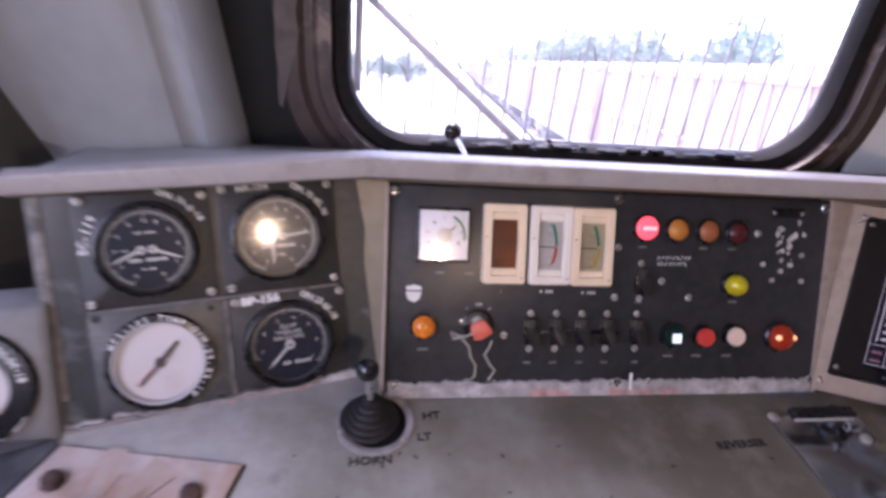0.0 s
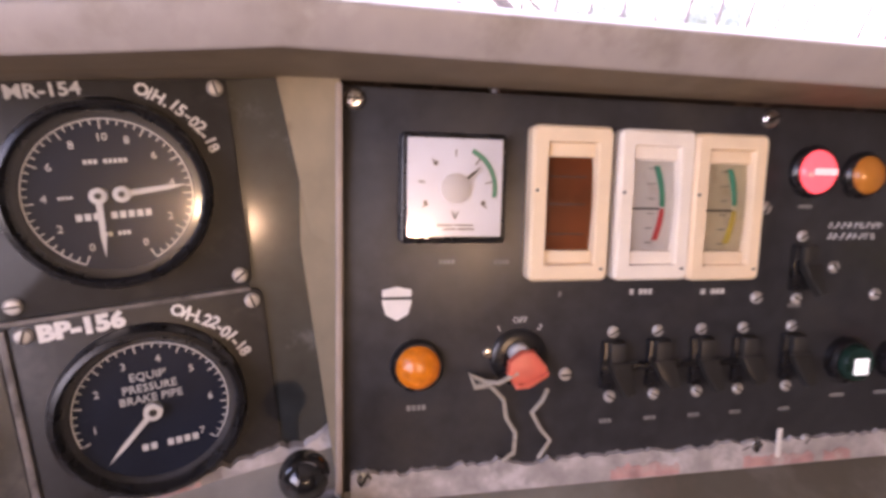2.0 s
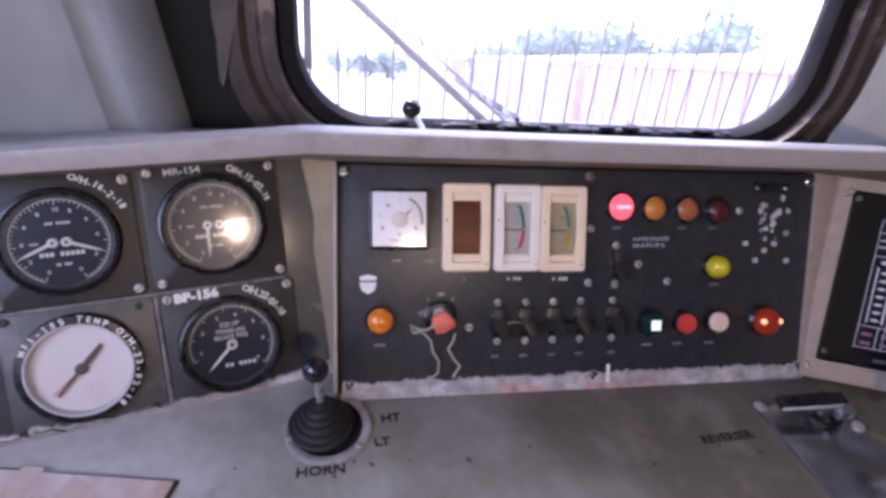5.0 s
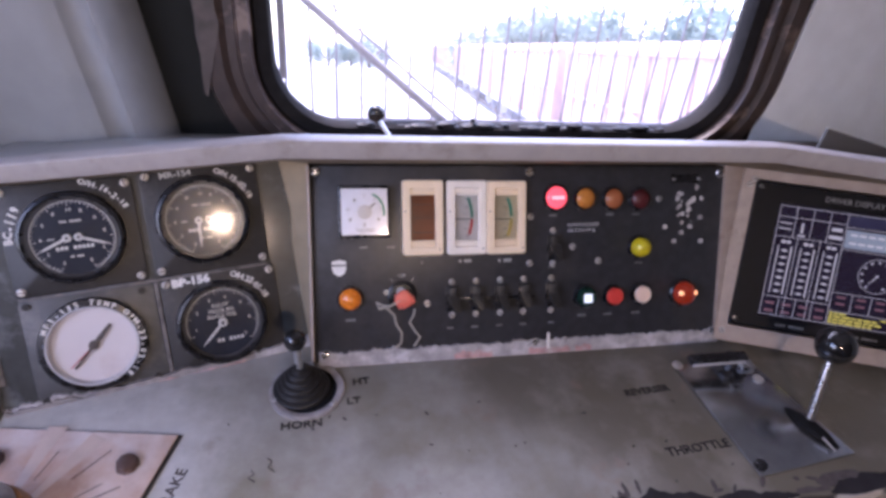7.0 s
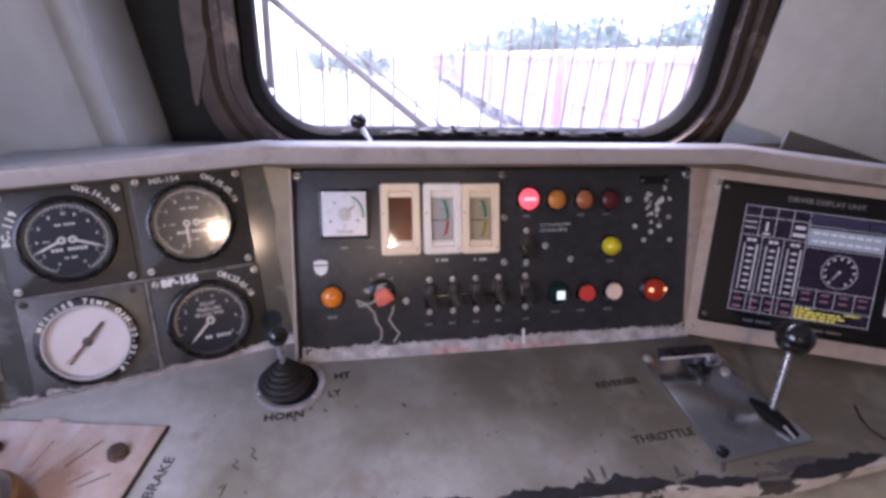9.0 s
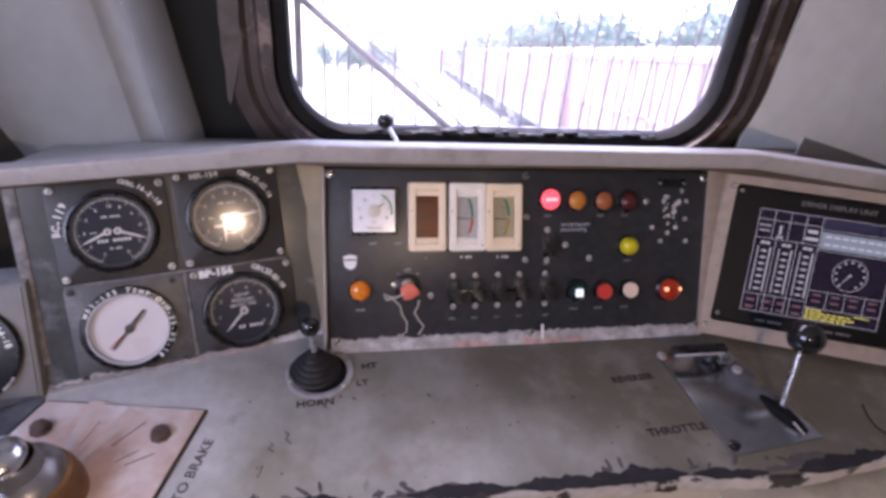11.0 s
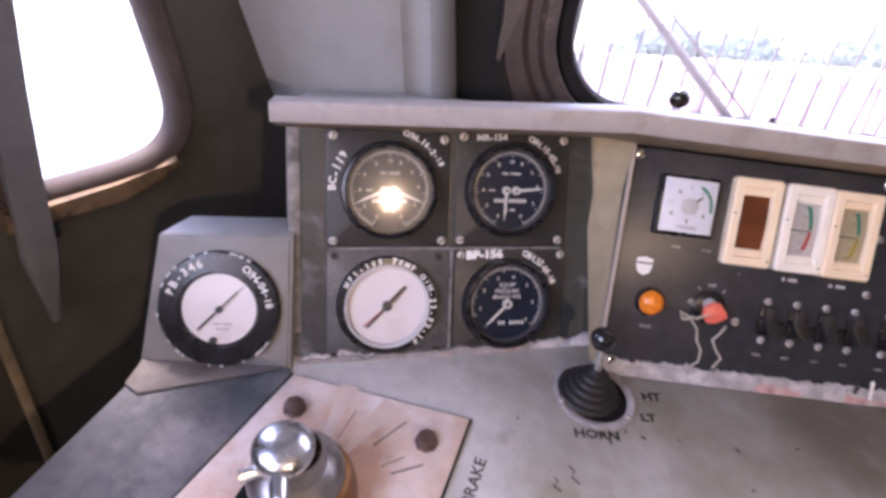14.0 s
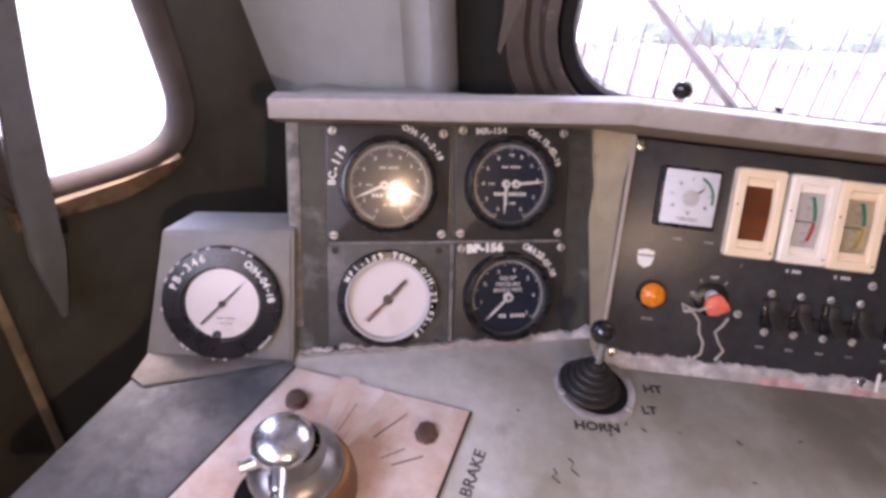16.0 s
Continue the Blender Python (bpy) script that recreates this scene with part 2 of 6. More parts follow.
M_RUST_FRAME = mat("bare_wood_ledge", (0.165, 0.108, 0.060), 0.6, spec=0.25, var=0.3, scale=45, bump=0.3, stain=(0.050, 0.034, 0.024), stain_at=0.50, stain_scale=18, soft=0.1)
M_MATT_FRAME = mat("side_frame_worn_paint", (0.066, 0.052, 0.046), 0.65, spec=0.2, var=0.25, scale=25, bump=0.3, stain=(0.125, 0.098, 0.085), stain_at=0.60, stain_scale=14, soft=0.08)
M_WORN_JAMB = mat("worn_jamb_paint", (0.082, 0.064, 0.056), 0.55, var=0.25, scale=40, bump=0.3, stain=(0.050, 0.038, 0.032), stain_at=0.52, stain_scale=14, soft=0.12)
M_SEAM = mat("worn_plate_edge", (0.22, 0.20, 0.19), 0.55, var=0.3, scale=70, bump=0.2, stain=(0.08, 0.075, 0.07), stain_at=0.5, stain_scale=30, soft=0.15)
M_WALL = mat("wall_grey_paint", (0.285, 0.292, 0.292), 0.4, var=0.06, scale=25, bump=0.1, stain=(0.215, 0.222, 0.222), stain_at=0.55, stain_scale=4, soft=0.25)
M_STAY = mat("stay_grey_paint", (0.120, 0.122, 0.120), 0.45, var=0.12, scale=40, bump=0.1, stain=(0.075, 0.070, 0.064), stain_at=0.56, stain_scale=12, soft=0.2)
# near-black holds the shade between the corner casing and the windscreen surround
M_WALL_DARK = mat("wall_shade_black", (0.018, 0.019, 0.018), 0.7, spec=0.12, var=0.12, scale=25, bump=0.15, stain=(0.028, 0.027, 0.025), stain_at=0.55, stain_scale=4, soft=0.2)
M_BACK = mat("rear_wall_dark", (0.022, 0.022, 0.021), 0.6, var=0.15, scale=20)
M_SIDE = mat("side_wall_dark_paint", (0.076, 0.072, 0.062), 0.55, spec=0.35, var=0.12, scale=25, bump=0.15, stain=(0.050, 0.045, 0.037), stain_at=0.5, stain_scale=4, soft=0.25)
M_EDGE = mat("dull_tan_edge", (0.27, 0.205, 0.13), 0.5, var=0.2, scale=40, bump=0.15, stain=(0.10, 0.075, 0.05), stain_at=0.55, stain_scale=10, soft=0.15)
M_CEIL = mat("ceiling_paint", (0.30, 0.31, 0.32), 0.6, var=0.06, scale=15)
M_FLOOR = mat("floor_dark", (0.03, 0.03, 0.034), 0.6, var=0.3, scale=30, bump=0.2)
M_BOARD = mat("pale_board", (0.82, 0.85, 0.88), 0.45, var=0.05, scale=20, bump=0.03)
M_GREYBOX = mat("dark_grey_metal", (0.04, 0.038, 0.038), 0.6, var=0.15, scale=40, bump=0.15)
M_SHEET = mat("blue_grey_sheet", (0.088, 0.094, 0.103), 0.7, spec=0.2, var=0.2, scale=60, bump=0.12, stain=(0.185, 0.185, 0.19), stain_at=0.50, stain_scale=6, soft=0.28)
mottle(M_SHEET, (0.27, 0.265, 0.27), 11, 0.52, 0.16, 0.6)
mottle(M_SHEET, (0.045, 0.044, 0.044), 16, 0.62, 0.08, 0.5, (1, 0.35, 1))
M_PINK = mat("brake_plate_paint", (0.56, 0.375, 0.28), 0.5, var=0.14, scale=35, bump=0.15, stain=(0.77, 0.695, 0.66), stain_at=0.40, stain_scale=7, soft=0.22)
mottle(M_PINK, (0.40, 0.22, 0.14), 18, 0.60, 0.14, 0.45)
M_BOLT = mat("brown_bolt", (0.11, 0.065, 0.05), 0.45, metal=0.3, var=0.3, scale=60, bump=0.3)
M_IVORY = mat("ivory_frame", (0.90, 0.73, 0.53), 0.4, var=0.05, scale=40, bump=0.05)
M_IVORY_PALE = mat("pale_ivory_frame", (0.90, 0.83, 0.74), 0.4, var=0.05, scale=40, bump=0.05)
M_SCALE_WHITE = mat("scale_card_white", (0.84, 0.81, 0.78), 0.5, var=0.06, scale=30, bump=0, stain=(0.66, 0.58, 0.55), stain_at=0.54, stain_scale=60, soft=0.2)
M_SCALE_TAN = mat("scale_card_tan", (0.72, 0.62, 0.42), 0.5, var=0.1, scale=30, bump=0, stain=(0.55, 0.44, 0.26), stain_at=0.52, stain_scale=60, soft=0.2)
M_SCALE_BROWN = mat("scale_card_brown", (0.27, 0.068, 0.020), 0.4, var=0.35, scale=18, bump=0)
M_GREY_SILVER = mat("silver_grey", (0.5, 0.5, 0.52), 0.4, var=0.08, scale=50)
M_GREEN = mat("green_arc", (0.02, 0.22, 0.14), 0.5, var=0.1, bump=0)
M_REDARC = mat("red_arc", (0.5, 0.05, 0.05), 0.5, var=0.1, bump=0)
M_YELLOWARC = mat("yellow_arc", (0.45, 0.33, 0.05), 0.5, var=0.1, bump=0)
M_REDKEY = mat("red_key_plastic", (0.80, 0.17, 0.11), 0.4, var=0.15, scale=60)
M_STRING = mat("grey_string", (0.40, 0.37, 0.32), 0.8, var=0.2, scale=200, bump=0.4)
M_L_RED = mat("lamp_red_lit", (0.75, 0.05, 0.06), 0.2, var=0.05, bump=0, emit=(1.0, 0.10, 0.12), power=1.6)
M_L_HOT = mat("lamp_core_lit", (0.85, 0.35, 0.36), 0.3, var=0.05, bump=0, emit=(1.0, 0.34, 0.34), power=1.5)
M_L_AMBER = mat("lamp_amber_lit", (0.44, 0.135, 0.010), 0.25, var=0.45, scale=130, bump=0.5, coat=0.5, emit=(1.0, 0.24, 0.01), power=0.22)
M_L_AMBER_OFF = mat("lamp_amber", (0.56, 0.215, 0.04), 0.22, var=0.15, bump=0.05)
M_L_BROWN_OFF = mat("lamp_orange_dim", (0.38, 0.125, 0.05), 0.22, var=0.15, bump=0.05)
M_L_DRED_OFF = mat("lamp_dark_red", (0.09, 0.018, 0.02), 0.22, var=0.15, bump=0.05)
M_L_YELLOW = mat("lamp_yellow", (0.62, 0.52, 0.01), 0.16, var=0.08, bump=0.05, coat=0.5)
M_L_BIGRED = mat("lamp_deep_red", (0.17, 0.016, 0.008), 0.10, var=0.2, scale=50, bump=0.05, coat=0.5, emit=(1.0, 0.09, 0.02), power=0.12)
# emission for the highlights painted on the large red dome
M_L_GLINT = mat("lamp_painted_glint", (0.85, 0.40, 0.20), 0.3, var=0.05, bump=0, emit=(1.0, 0.42, 0.16), power=1.6)
M_B_RED = mat("button_red", (0.70, 0.065, 0.05), 0.35, var=0.1)
M_B_BEIGE = mat("button_beige", (0.86, 0.65, 0.53), 0.4, var=0.06)
M_B_GREEN = mat("button_dark_green", (0.006, 0.03, 0.024), 0.25, var=0.1)
M_B_LIT = mat("button_lit_square", (0.7, 0.78, 0.8), 0.3, var=0.05, bump=0, emit=(0.8, 0.95, 1.0), power=0.9)
M_GLASS = glass("gauge_glass", gloss=0.052, rough=0.085)
M_METER_GLASS = glass("meter_glass", gloss=0.02, rough=0.06, smear=0.10)
M_PANE = glass("window_glass", (0.97, 0.98, 0.98), gloss=0.05, dust=0.024)
M_BULB = mat("bulb_glow", (0.9, 0.8, 0.6), 0.3, bump=0, emit=(1.0, 0.78, 0.42), power=200.0)
M_SCREEN_RIM = mat("display_black_plastic", (0.007, 0.007, 0.009), 0.5, spec=0.25, var=0.2, scale=60, bump=0.05)
M_SCR = mat("screen_dark", (0.012, 0.012, 0.02), 0.16, var=0.1, bump=0, emit=(0.10, 0.06, 0.12), power=0.10)
M_S_LINE = mat("screen_lines", (0.3, 0.3, 0.3), 0.3, bump=0, emit=(0.72, 0.74, 0.80), power=0.36)
M_S_BLUE = mat("screen_blue", (0.1, 0.13, 0.16), 0.3, bump=0, emit=(0.44, 0.52, 0.60), power=0.36)
M_S_NAVY = mat("screen_navy", (0.02, 0.02, 0.04), 0.3, bump=0, emit=(0.035, 0.035, 0.075), power=0.40)
M_S_YELLOW = mat("screen_yellow", (0.3, 0.3, 0.05), 0.3, bump=0, emit=(0.95, 0.85, 0.15), power=0.6)
M_S_RED = mat("screen_red", (0.12, 0.05, 0.06), 0.3, bump=0, emit=(0.26, 0.15, 0.18), power=0.36)
M_GROUND = mat("ballast_ground", (0.42, 0.40, 0.38), 0.9, var=0.3, scale=3, bump=0.5)
M_WAGON = mat("wagon_red_oxide", (0.46, 0.31, 0.29), 0.7, var=0.12, scale=4, bump=0.2, stain=(0.54, 0.42, 0.40), stain_at=0.52, stain_scale=1.2, soft=0.2)
M_WAGON_DARK = mat("wagon_underframe", (0.26, 0.25, 0.27), 0.7, var=0.2, scale=5)
M_LEAF = mat("leaf_green", (0.145, 0.200, 0.170), 0.6, var=0.25, scale=3)


def lit_through(m, colour, share):
    """Let part of the daylight pass through the thin leaves."""
    n, l = m.node_tree.nodes, m.node_tree.links
    thin, both = n.new("ShaderNodeBsdfTranslucent"), n.new("ShaderNodeMixShader")
    thin.inputs[0].default_value, both.inputs[0].default_value = (*colour, 1), share
    l.new(n["Principled BSDF"].outputs[0], both.inputs[1])
    l.new(thin.outputs[0], both.inputs[2])
    l.new(both.outputs[0], n["Material Output"].inputs[0])


lit_through(M_LEAF, (0.42, 0.50, 0.44), 0.5)
M_TRUNK = mat("bark", (0.12, 0.09, 0.07), 0.8, var=0.3, scale=6)
M_RAIL = mat("rail_steel", (0.25, 0.18, 0.15), 0.5, metal=0.4, var=0.2)
M_GRILLE = mat("grille_bar_paint", (0.25, 0.23, 0.26), 0.5, var=0.2, scale=30)


# ---- building helpers ----
STUFF = {"name_strip", "flaked_paint", "scraped_patch", "legend", "scale_marks", "numerals", "chalk_scrawl", "paint_chip", "scribble", "sealant", "chip", "value_text", "message_text", "alert_text", "icon"}

def frame_at(o, yaw, tilt):
    """A frame on an upright surface: x along it, y up it, z out of it. tilt: degrees by which its top leans back."""
    return pose(*o, 0, 0, yaw) @ pose(0, 0, 0, 90 - tilt, 0, 0)


def at(x, y, z=0, rz=0):
    return pose(x, y, z, 0, 0, rz)


def thing(name, m, label, category, group="", kind=""):
    ob = new(name)
    ob.empty_display_size = 0.02
    ob.matrix_world = m
    return tagged(ob, label, category, group, kind)


def part(name, bm, material, parent=None, label="", sharp=35, m=None):
    """Links a bmesh as one mesh object under a thing or a part."""
    if m is not None:
        bm.transform(m)
    bmesh.ops.recalc_face_normals(bm, faces=bm.faces)
    me = bpy.data.meshes.new(name)
    bm.to_mesh(me)
    bm.free()
    me.materials.append(material)
    me.shade_smooth()
    me.set_sharp_from_angle(angle=radians(sharp))
    ob = new(name, me)
    if name in STUFF:
        ob["kind"] = "stuff"
    if parent:
        ob.parent = parent
    if label:
        ob["label"] = label
    return ob


def box(bm, x0, x1, y0, y1, z0, z1, bevel=0.0, seg=2):
    r = bmesh.ops.create_cube(bm, size=1.0, matrix=Matrix.LocRotScale(((x0 + x1) / 2, (y0 + y1) / 2, (z0 + z1) / 2), None, (x1 - x0, y1 - y0, z1 - z0)))
    if bevel:
        edges = list({e for v in r["verts"] for e in v.link_edges})
        bmesh.ops.bevel(bm, geom=edges, offset=bevel, segments=seg, affect="EDGES", profile=0.5)
    return bm


def boxes(*spans, bevel=0.0):
    bm = bmesh.new()
    for s in spans:
        box(bm, *s, bevel=bevel)
    return bm


def lathe(profile, seg=32, bm=None, m=None):
    """A turned body: profile of (radius, height)."""
    bm = bm or bmesh.new()
    m = m or Matrix()
    rings = []
    for r, z in profile:
        if r < 1e-6:
            rings.append([bm.verts.new(m @ Vector((0, 0, z)))])
        else:
            rings.append([bm.verts.new(m @ Vector((r * math.cos(2 * math.pi * i / seg), r * math.sin(2 * math.pi * i / seg), z))) for i in range(seg)])
    for a, b in zip(rings[:-1], rings[1:]):
        for i in range(seg):
            j = (i + 1) % seg
            if len(a) == 1 and len(b) == 1:
                continue
            if len(a) == 1:
                bm.faces.new((a[0], b[i], b[j]))
            elif len(b) == 1:
                bm.faces.new((a[i], a[j], b[0]))
            else:
                bm.faces.new((a[i], a[j], b[j], b[i]))
    return bm


def ball(r, z0=0.0, seg=24, n=12):
    return [(r * math.sin(math.pi * i / n), z0 - r * math.cos(math.pi * i / n)) for i in range(n + 1)]


def prism(points, z0, z1, bevel=0.0, bm=None):
    """A slab with the given outline between two heights."""
    bm = bm or bmesh.new()
    low = [bm.verts.new((x, y, z0)) for x, y in points]
    top = [bm.verts.new((x, y, z1)) for x, y in points]
    bm.faces.new(low[::-1])
    face = bm.faces.new(top)
    for i in range(len(points)):
        j = (i + 1) % len(points)
        bm.faces.new((low[i], low[j], top[j], top[i]))
    if bevel:
        bmesh.ops.bevel(bm, geom=list(face.edges), offset=bevel, segments=2, affect="EDGES", profile=0.5)
    return bm


def tube(points, r, seg=8, bm=None, r_end=None):
    """A round rod along a polyline."""
    bm = bm or bmesh.new()
    pts = [Vector(p) for p in points]
    rings = []
    for i, p in enumerate(pts):
        d = (pts[min(i + 1, len(pts) - 1)] - pts[max(i - 1, 0)]).normalized()
        a = d.orthogonal().normalized() if i == 0 else (a - d * a.dot(d)).normalized()
        b = d.cross(a)
        k = r if r_end is None else r + (r_end - r) * i / (len(pts) - 1)
        rings.append([bm.verts.new(p + (a * math.cos(2 * math.pi * j / seg) + b * math.sin(2 * math.pi * j / seg)) * k) for j in range(seg)])
    for u, v in zip(rings[:-1], rings[1:]):
        for j in range(seg):
            bm.faces.new((u[j], u[(j + 1) % seg], v[(j + 1) % seg], v[j]))
    bm.faces.new(rings[0][::-1])
    bm.faces.new(rings[-1])
    return bm


def rounded(x0, x1, y0, y1, r, n=10):
    """The outline of a rectangle with round corners."""
    out = []
    for cx, cy, a in ((x1 - r, y0 + r, -90), (x1 - r, y1 - r, 0), (x0 + r, y1 - r, 90), (x0 + r, y0 + r, 180)):
        for i in range(n + 1):
            t = radians(a + 90 * i / n)
            out.append((cx + r * math.cos(t), cy + r * math.sin(t)))
    return out


def ring_sweep(loops):
    """A closed frame from loops of the same number of points, each (outline, height), joined in turn and back to the first."""
    bm = bmesh.new()
    rows = [[bm.verts.new((x, y, z)) for x, y in pts] for pts, z in loops]
    for a, b in zip(rows, rows[1:] + rows[:1]):
        for i in range(len(a)):
            j = (i + 1) % len(a)
            bm.faces.new((a[i], a[j], b[j], b[i]))
    return bm


def holed_wall(outline, holes, z0, z1):
    """A wall of some thickness with openings through it."""
    bm = bmesh.new()
    for z in (z0, z1):
        edges = []
        for loop in [outline, *holes]:
            vs = [bm.verts.new((x, y, z)) for x, y in loop]
            edges += [bm.edges.new((vs[i], vs[(i + 1) % len(vs)])) for i in range(len(vs))]
        bmesh.ops.triangle_fill(bm, edges=edges, use_beauty=True)
    for loop in [outline, *holes]:
        a, b = [bm.verts.new((x, y, z0)) for x, y in loop], [bm.verts.new((x, y, z1)) for x, y in loop]
        for i in range(len(loop)):
            j = (i + 1) % len(loop)
            bm.faces.new((a[i], a[j], b[j], b[i]))
    bmesh.ops.remove_doubles(bm, verts=bm.verts, dist=1e-5)
    return bm


def letters(body, size, bm=None, m=None, depth=0.0004, stretch=1.0, weight=0.0):
    """Lettering in the built-in font, centred, as a flat mesh."""
    curve = bpy.data.curves.new("lettering", "FONT")
    curve.body, curve.size, curve.align_x, curve.align_y, curve.extrude, curve.resolution_u = body, size, "CENTER", "CENTER", depth, 2
    curve.offset = weight
    ob = bpy.data.objects.new("lettering", curve)
    me = bpy.data.meshes.new_from_object(ob)
    bpy.data.objects.remove(ob)
    bpy.data.curves.remove(curve)
    me.transform((m or Matrix()) @ Matrix.Diagonal((stretch, 1, 1, 1)))
    bm = bm or bmesh.new()
    bm.from_mesh(me)
    bpy.data.meshes.remove(me)
    return bm


def arc_letters(body, size, radius, a0, a1, z, wobble=0.0):
    """Hand-painted lettering along an arc, from angle a0 to a1 in degrees."""
    rnd = random.Random(body)
    bm = bmesh.new()
    for i, ch in enumerate(body):
        if ch == " ":
            continue
        a = a0 + (a1 - a0) * i / max(1, len(body) - 1)
        r = radius + rnd.uniform(-wobble, wobble)
        letters(ch, size * rnd.uniform(0.9, 1.1), bm, at(r * math.cos(radians(a)), r * math.sin(radians(a)), z, a - 90 + rnd.uniform(-8, 8)), weight=size * 0.03)
    return bm


def screw(parent, x, y, z=0.0, r=0.005, material=None, turn=30, name="screw"):
    """A round-headed screw with its slot."""
    bm = lathe([(r, 0), (r, r * 0.25), (r * 0.75, r * 0.55), (0, r * 0.68)], 14)
    ob = part(name, bm, material or M_SCREW, parent, m=at(x, y, z))
    part("slot", boxes((-r * 0.8, r * 0.8, -r * 0.13, r * 0.13, r * 0.45, r * 0.70)), M_INK, ob, m=at(x, y, z, turn))
    return ob


PANEL = frame_at((-0.05, 0.55, 0.95), 0, 24.5)
LEFT = frame_at((-0.05, 0.6126, 0.95), 13.8, 22.4)
RIGHT = frame_at((0.635, 0.55, 0.95), -21, 24.5)
DESK = frame_at((0, 0.55, 0.95), 0, 85)
BOX = frame_at((-0.457, 0.489, 0.943), 7, 24)
FRONT = frame_at((0, 0.92, 0), 0, 0)
SIDE = frame_at((-0.70, 0.66, 1.12), 60, 0)

# ---- the cab ----
def setting(name, bm, material, label, m=None):
    return tagged(part(name, bm, material, None, m=m), label, "", "", "structure")


setting("floor", boxes((-1.0, 2.2, -1.4, 1.2, -0.06, 0.0)), M_FLOOR, "dark worn cab floor covering")
setting("ceiling", boxes((-1.0, 2.2, -1.4, 0.80, 2.25, 2.31)), M_CEIL, "pale painted cab ceiling")

# front wall with the windscreen
SCREEN = dict(x0=-0.120, x1=0.757, y0=1.208, y1=1.86, r=0.115)

FAR_SCREEN = dict(x0=1.45, x1=1.98, y0=1.208, y1=1.86, r=0.115)


def grown(s, o):
    return rounded(s["x0"] - o, s["x1"] + o, s["y0"] - o, s["y1"] + o, s["r"] + o)


setting("wall_front", holed_wall([(-0.64, -0.08), (2.2, -0.08), (2.2, 2.20), (-0.64, 2.20)], [grown(SCREEN, 0.03), grown(FAR_SCREEN, 0.03)], -0.06, 0.0), M_WALL_DARK,
        "steel front wall with two windscreen openings, blackened for the shade in its recess", FRONT)


def windscreen(name, s, label):
    w = thing(name, FRONT.copy(), label, "window", "", "structure")
    part("window_frame", ring_sweep([(grown(s, 0.118), 0.0), (grown(s, 0.112), 0.016), (grown(s, 0.084), 0.020), (grown(s, 0.074), 0.010), (grown(s, 0.060), 0.012), (grown(s, 0.052), 0.030),
                                     (grown(s, 0.034), 0.034), (grown(s, 0.030), 0.004), (grown(s, 0.030), -0.06), (grown(s, 0.118), -0.06)]), M_FRAME, w, "dark brown painted windscreen surround")
    part("gasket_or_edge_shade", ring_sweep([(grown(s, 0.036), 0.008), (grown(s, 0.026), 0.018), (grown(s, 0.006), 0.012), (grown(s, 0.0), 0.0), (grown(s, 0.003), -0.03), (grown(s, 0.030), -0.04)]), M_GASKET, w, "cracked black rubber gasket")
    pane = part("pane", prism(grown(s, 0.012), -0.022, -0.016), M_PANE, w, "windscreen glass pane")
    pane.visible_shadow = False
    return w


front_window = windscreen("window_1", SCREEN, "driver's windscreen with dark brown frame and black rubber gasket")
windscreen("window_2", FAR_SCREEN, "second windscreen with dark brown frame")
# ragged bits of old sealant along the lower gasket
rnd = random.Random(4)
bm = bmesh.new()
for i in range(34):
    x = rnd.uniform(0.0, 0.64)
    r = rnd.uniform(0.004, 0.012)
    lathe([(r, 0), (r * 0.9, r * 0.4), (r * 0.4, r * 0.7), (0, r * 0.75)], 7, bm, at(x, 1.206 + rnd.uniform(-0.004, 0.004), 0.004) @ pose(0, 0, 0, -90) @ Matrix.Diagonal((1.8, 1, 0.9, 1)))
part("sealant", bm, M_RUBBER, front_window, "ragged black sealant lumps")
n = 40
left_edge = [(-0.237 + 0.004 * noise.noise(Vector((i * 0.35, 2, 0))), 1.262 + 0.52 * i / n) for i in range(n + 1)]
right_edge = [(-0.237 + 0.034 * min(1, 0.12 + i / 9) + 0.005 * noise.noise(Vector((i * 0.5, 7, 0))), 1.256 + 0.526 * i / n) for i in range(n + 1)]
part("worn_patch", prism(right_edge + left_edge[::-1], 0.012, 0.0212), M_WORN_JAMB, front_window, "pale worn paint along the surround")
part("wiper_spindle", lathe([(0.008, 0), (0.008, 0.006), (0.0045, 0.008), (0.0045, 0.014), (0, 0.015)], 14), M_RUBBER, front_window, "wiper spindle stub", m=at(0.237, 1.206, 0.0) @ pose(0, 0, 0, -90))

# leaning grey casing that rounds off the cab corner, with a soft groove down it
def casing(z):
    """Outline in plan at the height z."""
    k = (z - 1.15) / 0.21
    def go(a, b):
        return Vector((a[0] + (b[0] - a[0]) * k, a[1] + (b[1] - a[1]) * k))
    edge, groove_l, groove_r, end = go((-0.585, 0.875), (-0.625, 0.795)), go((-0.362, 0.815), (-0.389, 0.810)), go((-0.322, 0.815), (-0.347, 0.810)), go((-0.284, 0.930), (-0.314, 0.930))
    def bend(a, c, b, n):
        return [a * (1 - t) ** 2 + c * 2 * t * (1 - t) + b * t * t for t in [i / n for i in range(n + 1)]]
    out = bend(edge, Vector((edge.x + 0.045, groove_l.y - 0.012)), groove_l, 12)
    mid = (groove_l + groove_r) / 2 + Vector((0, 0.020))
    out += bend(groove_l, mid, groove_r, 8)[1:]
    out += bend(groove_r, Vector((groove_r.x + 0.012, groove_r.y + 0.016)), end, 12)[1:]
    return out + [Vector((end.x, 0.95)), Vector((edge.x, 0.95))]


bm = bmesh.new()
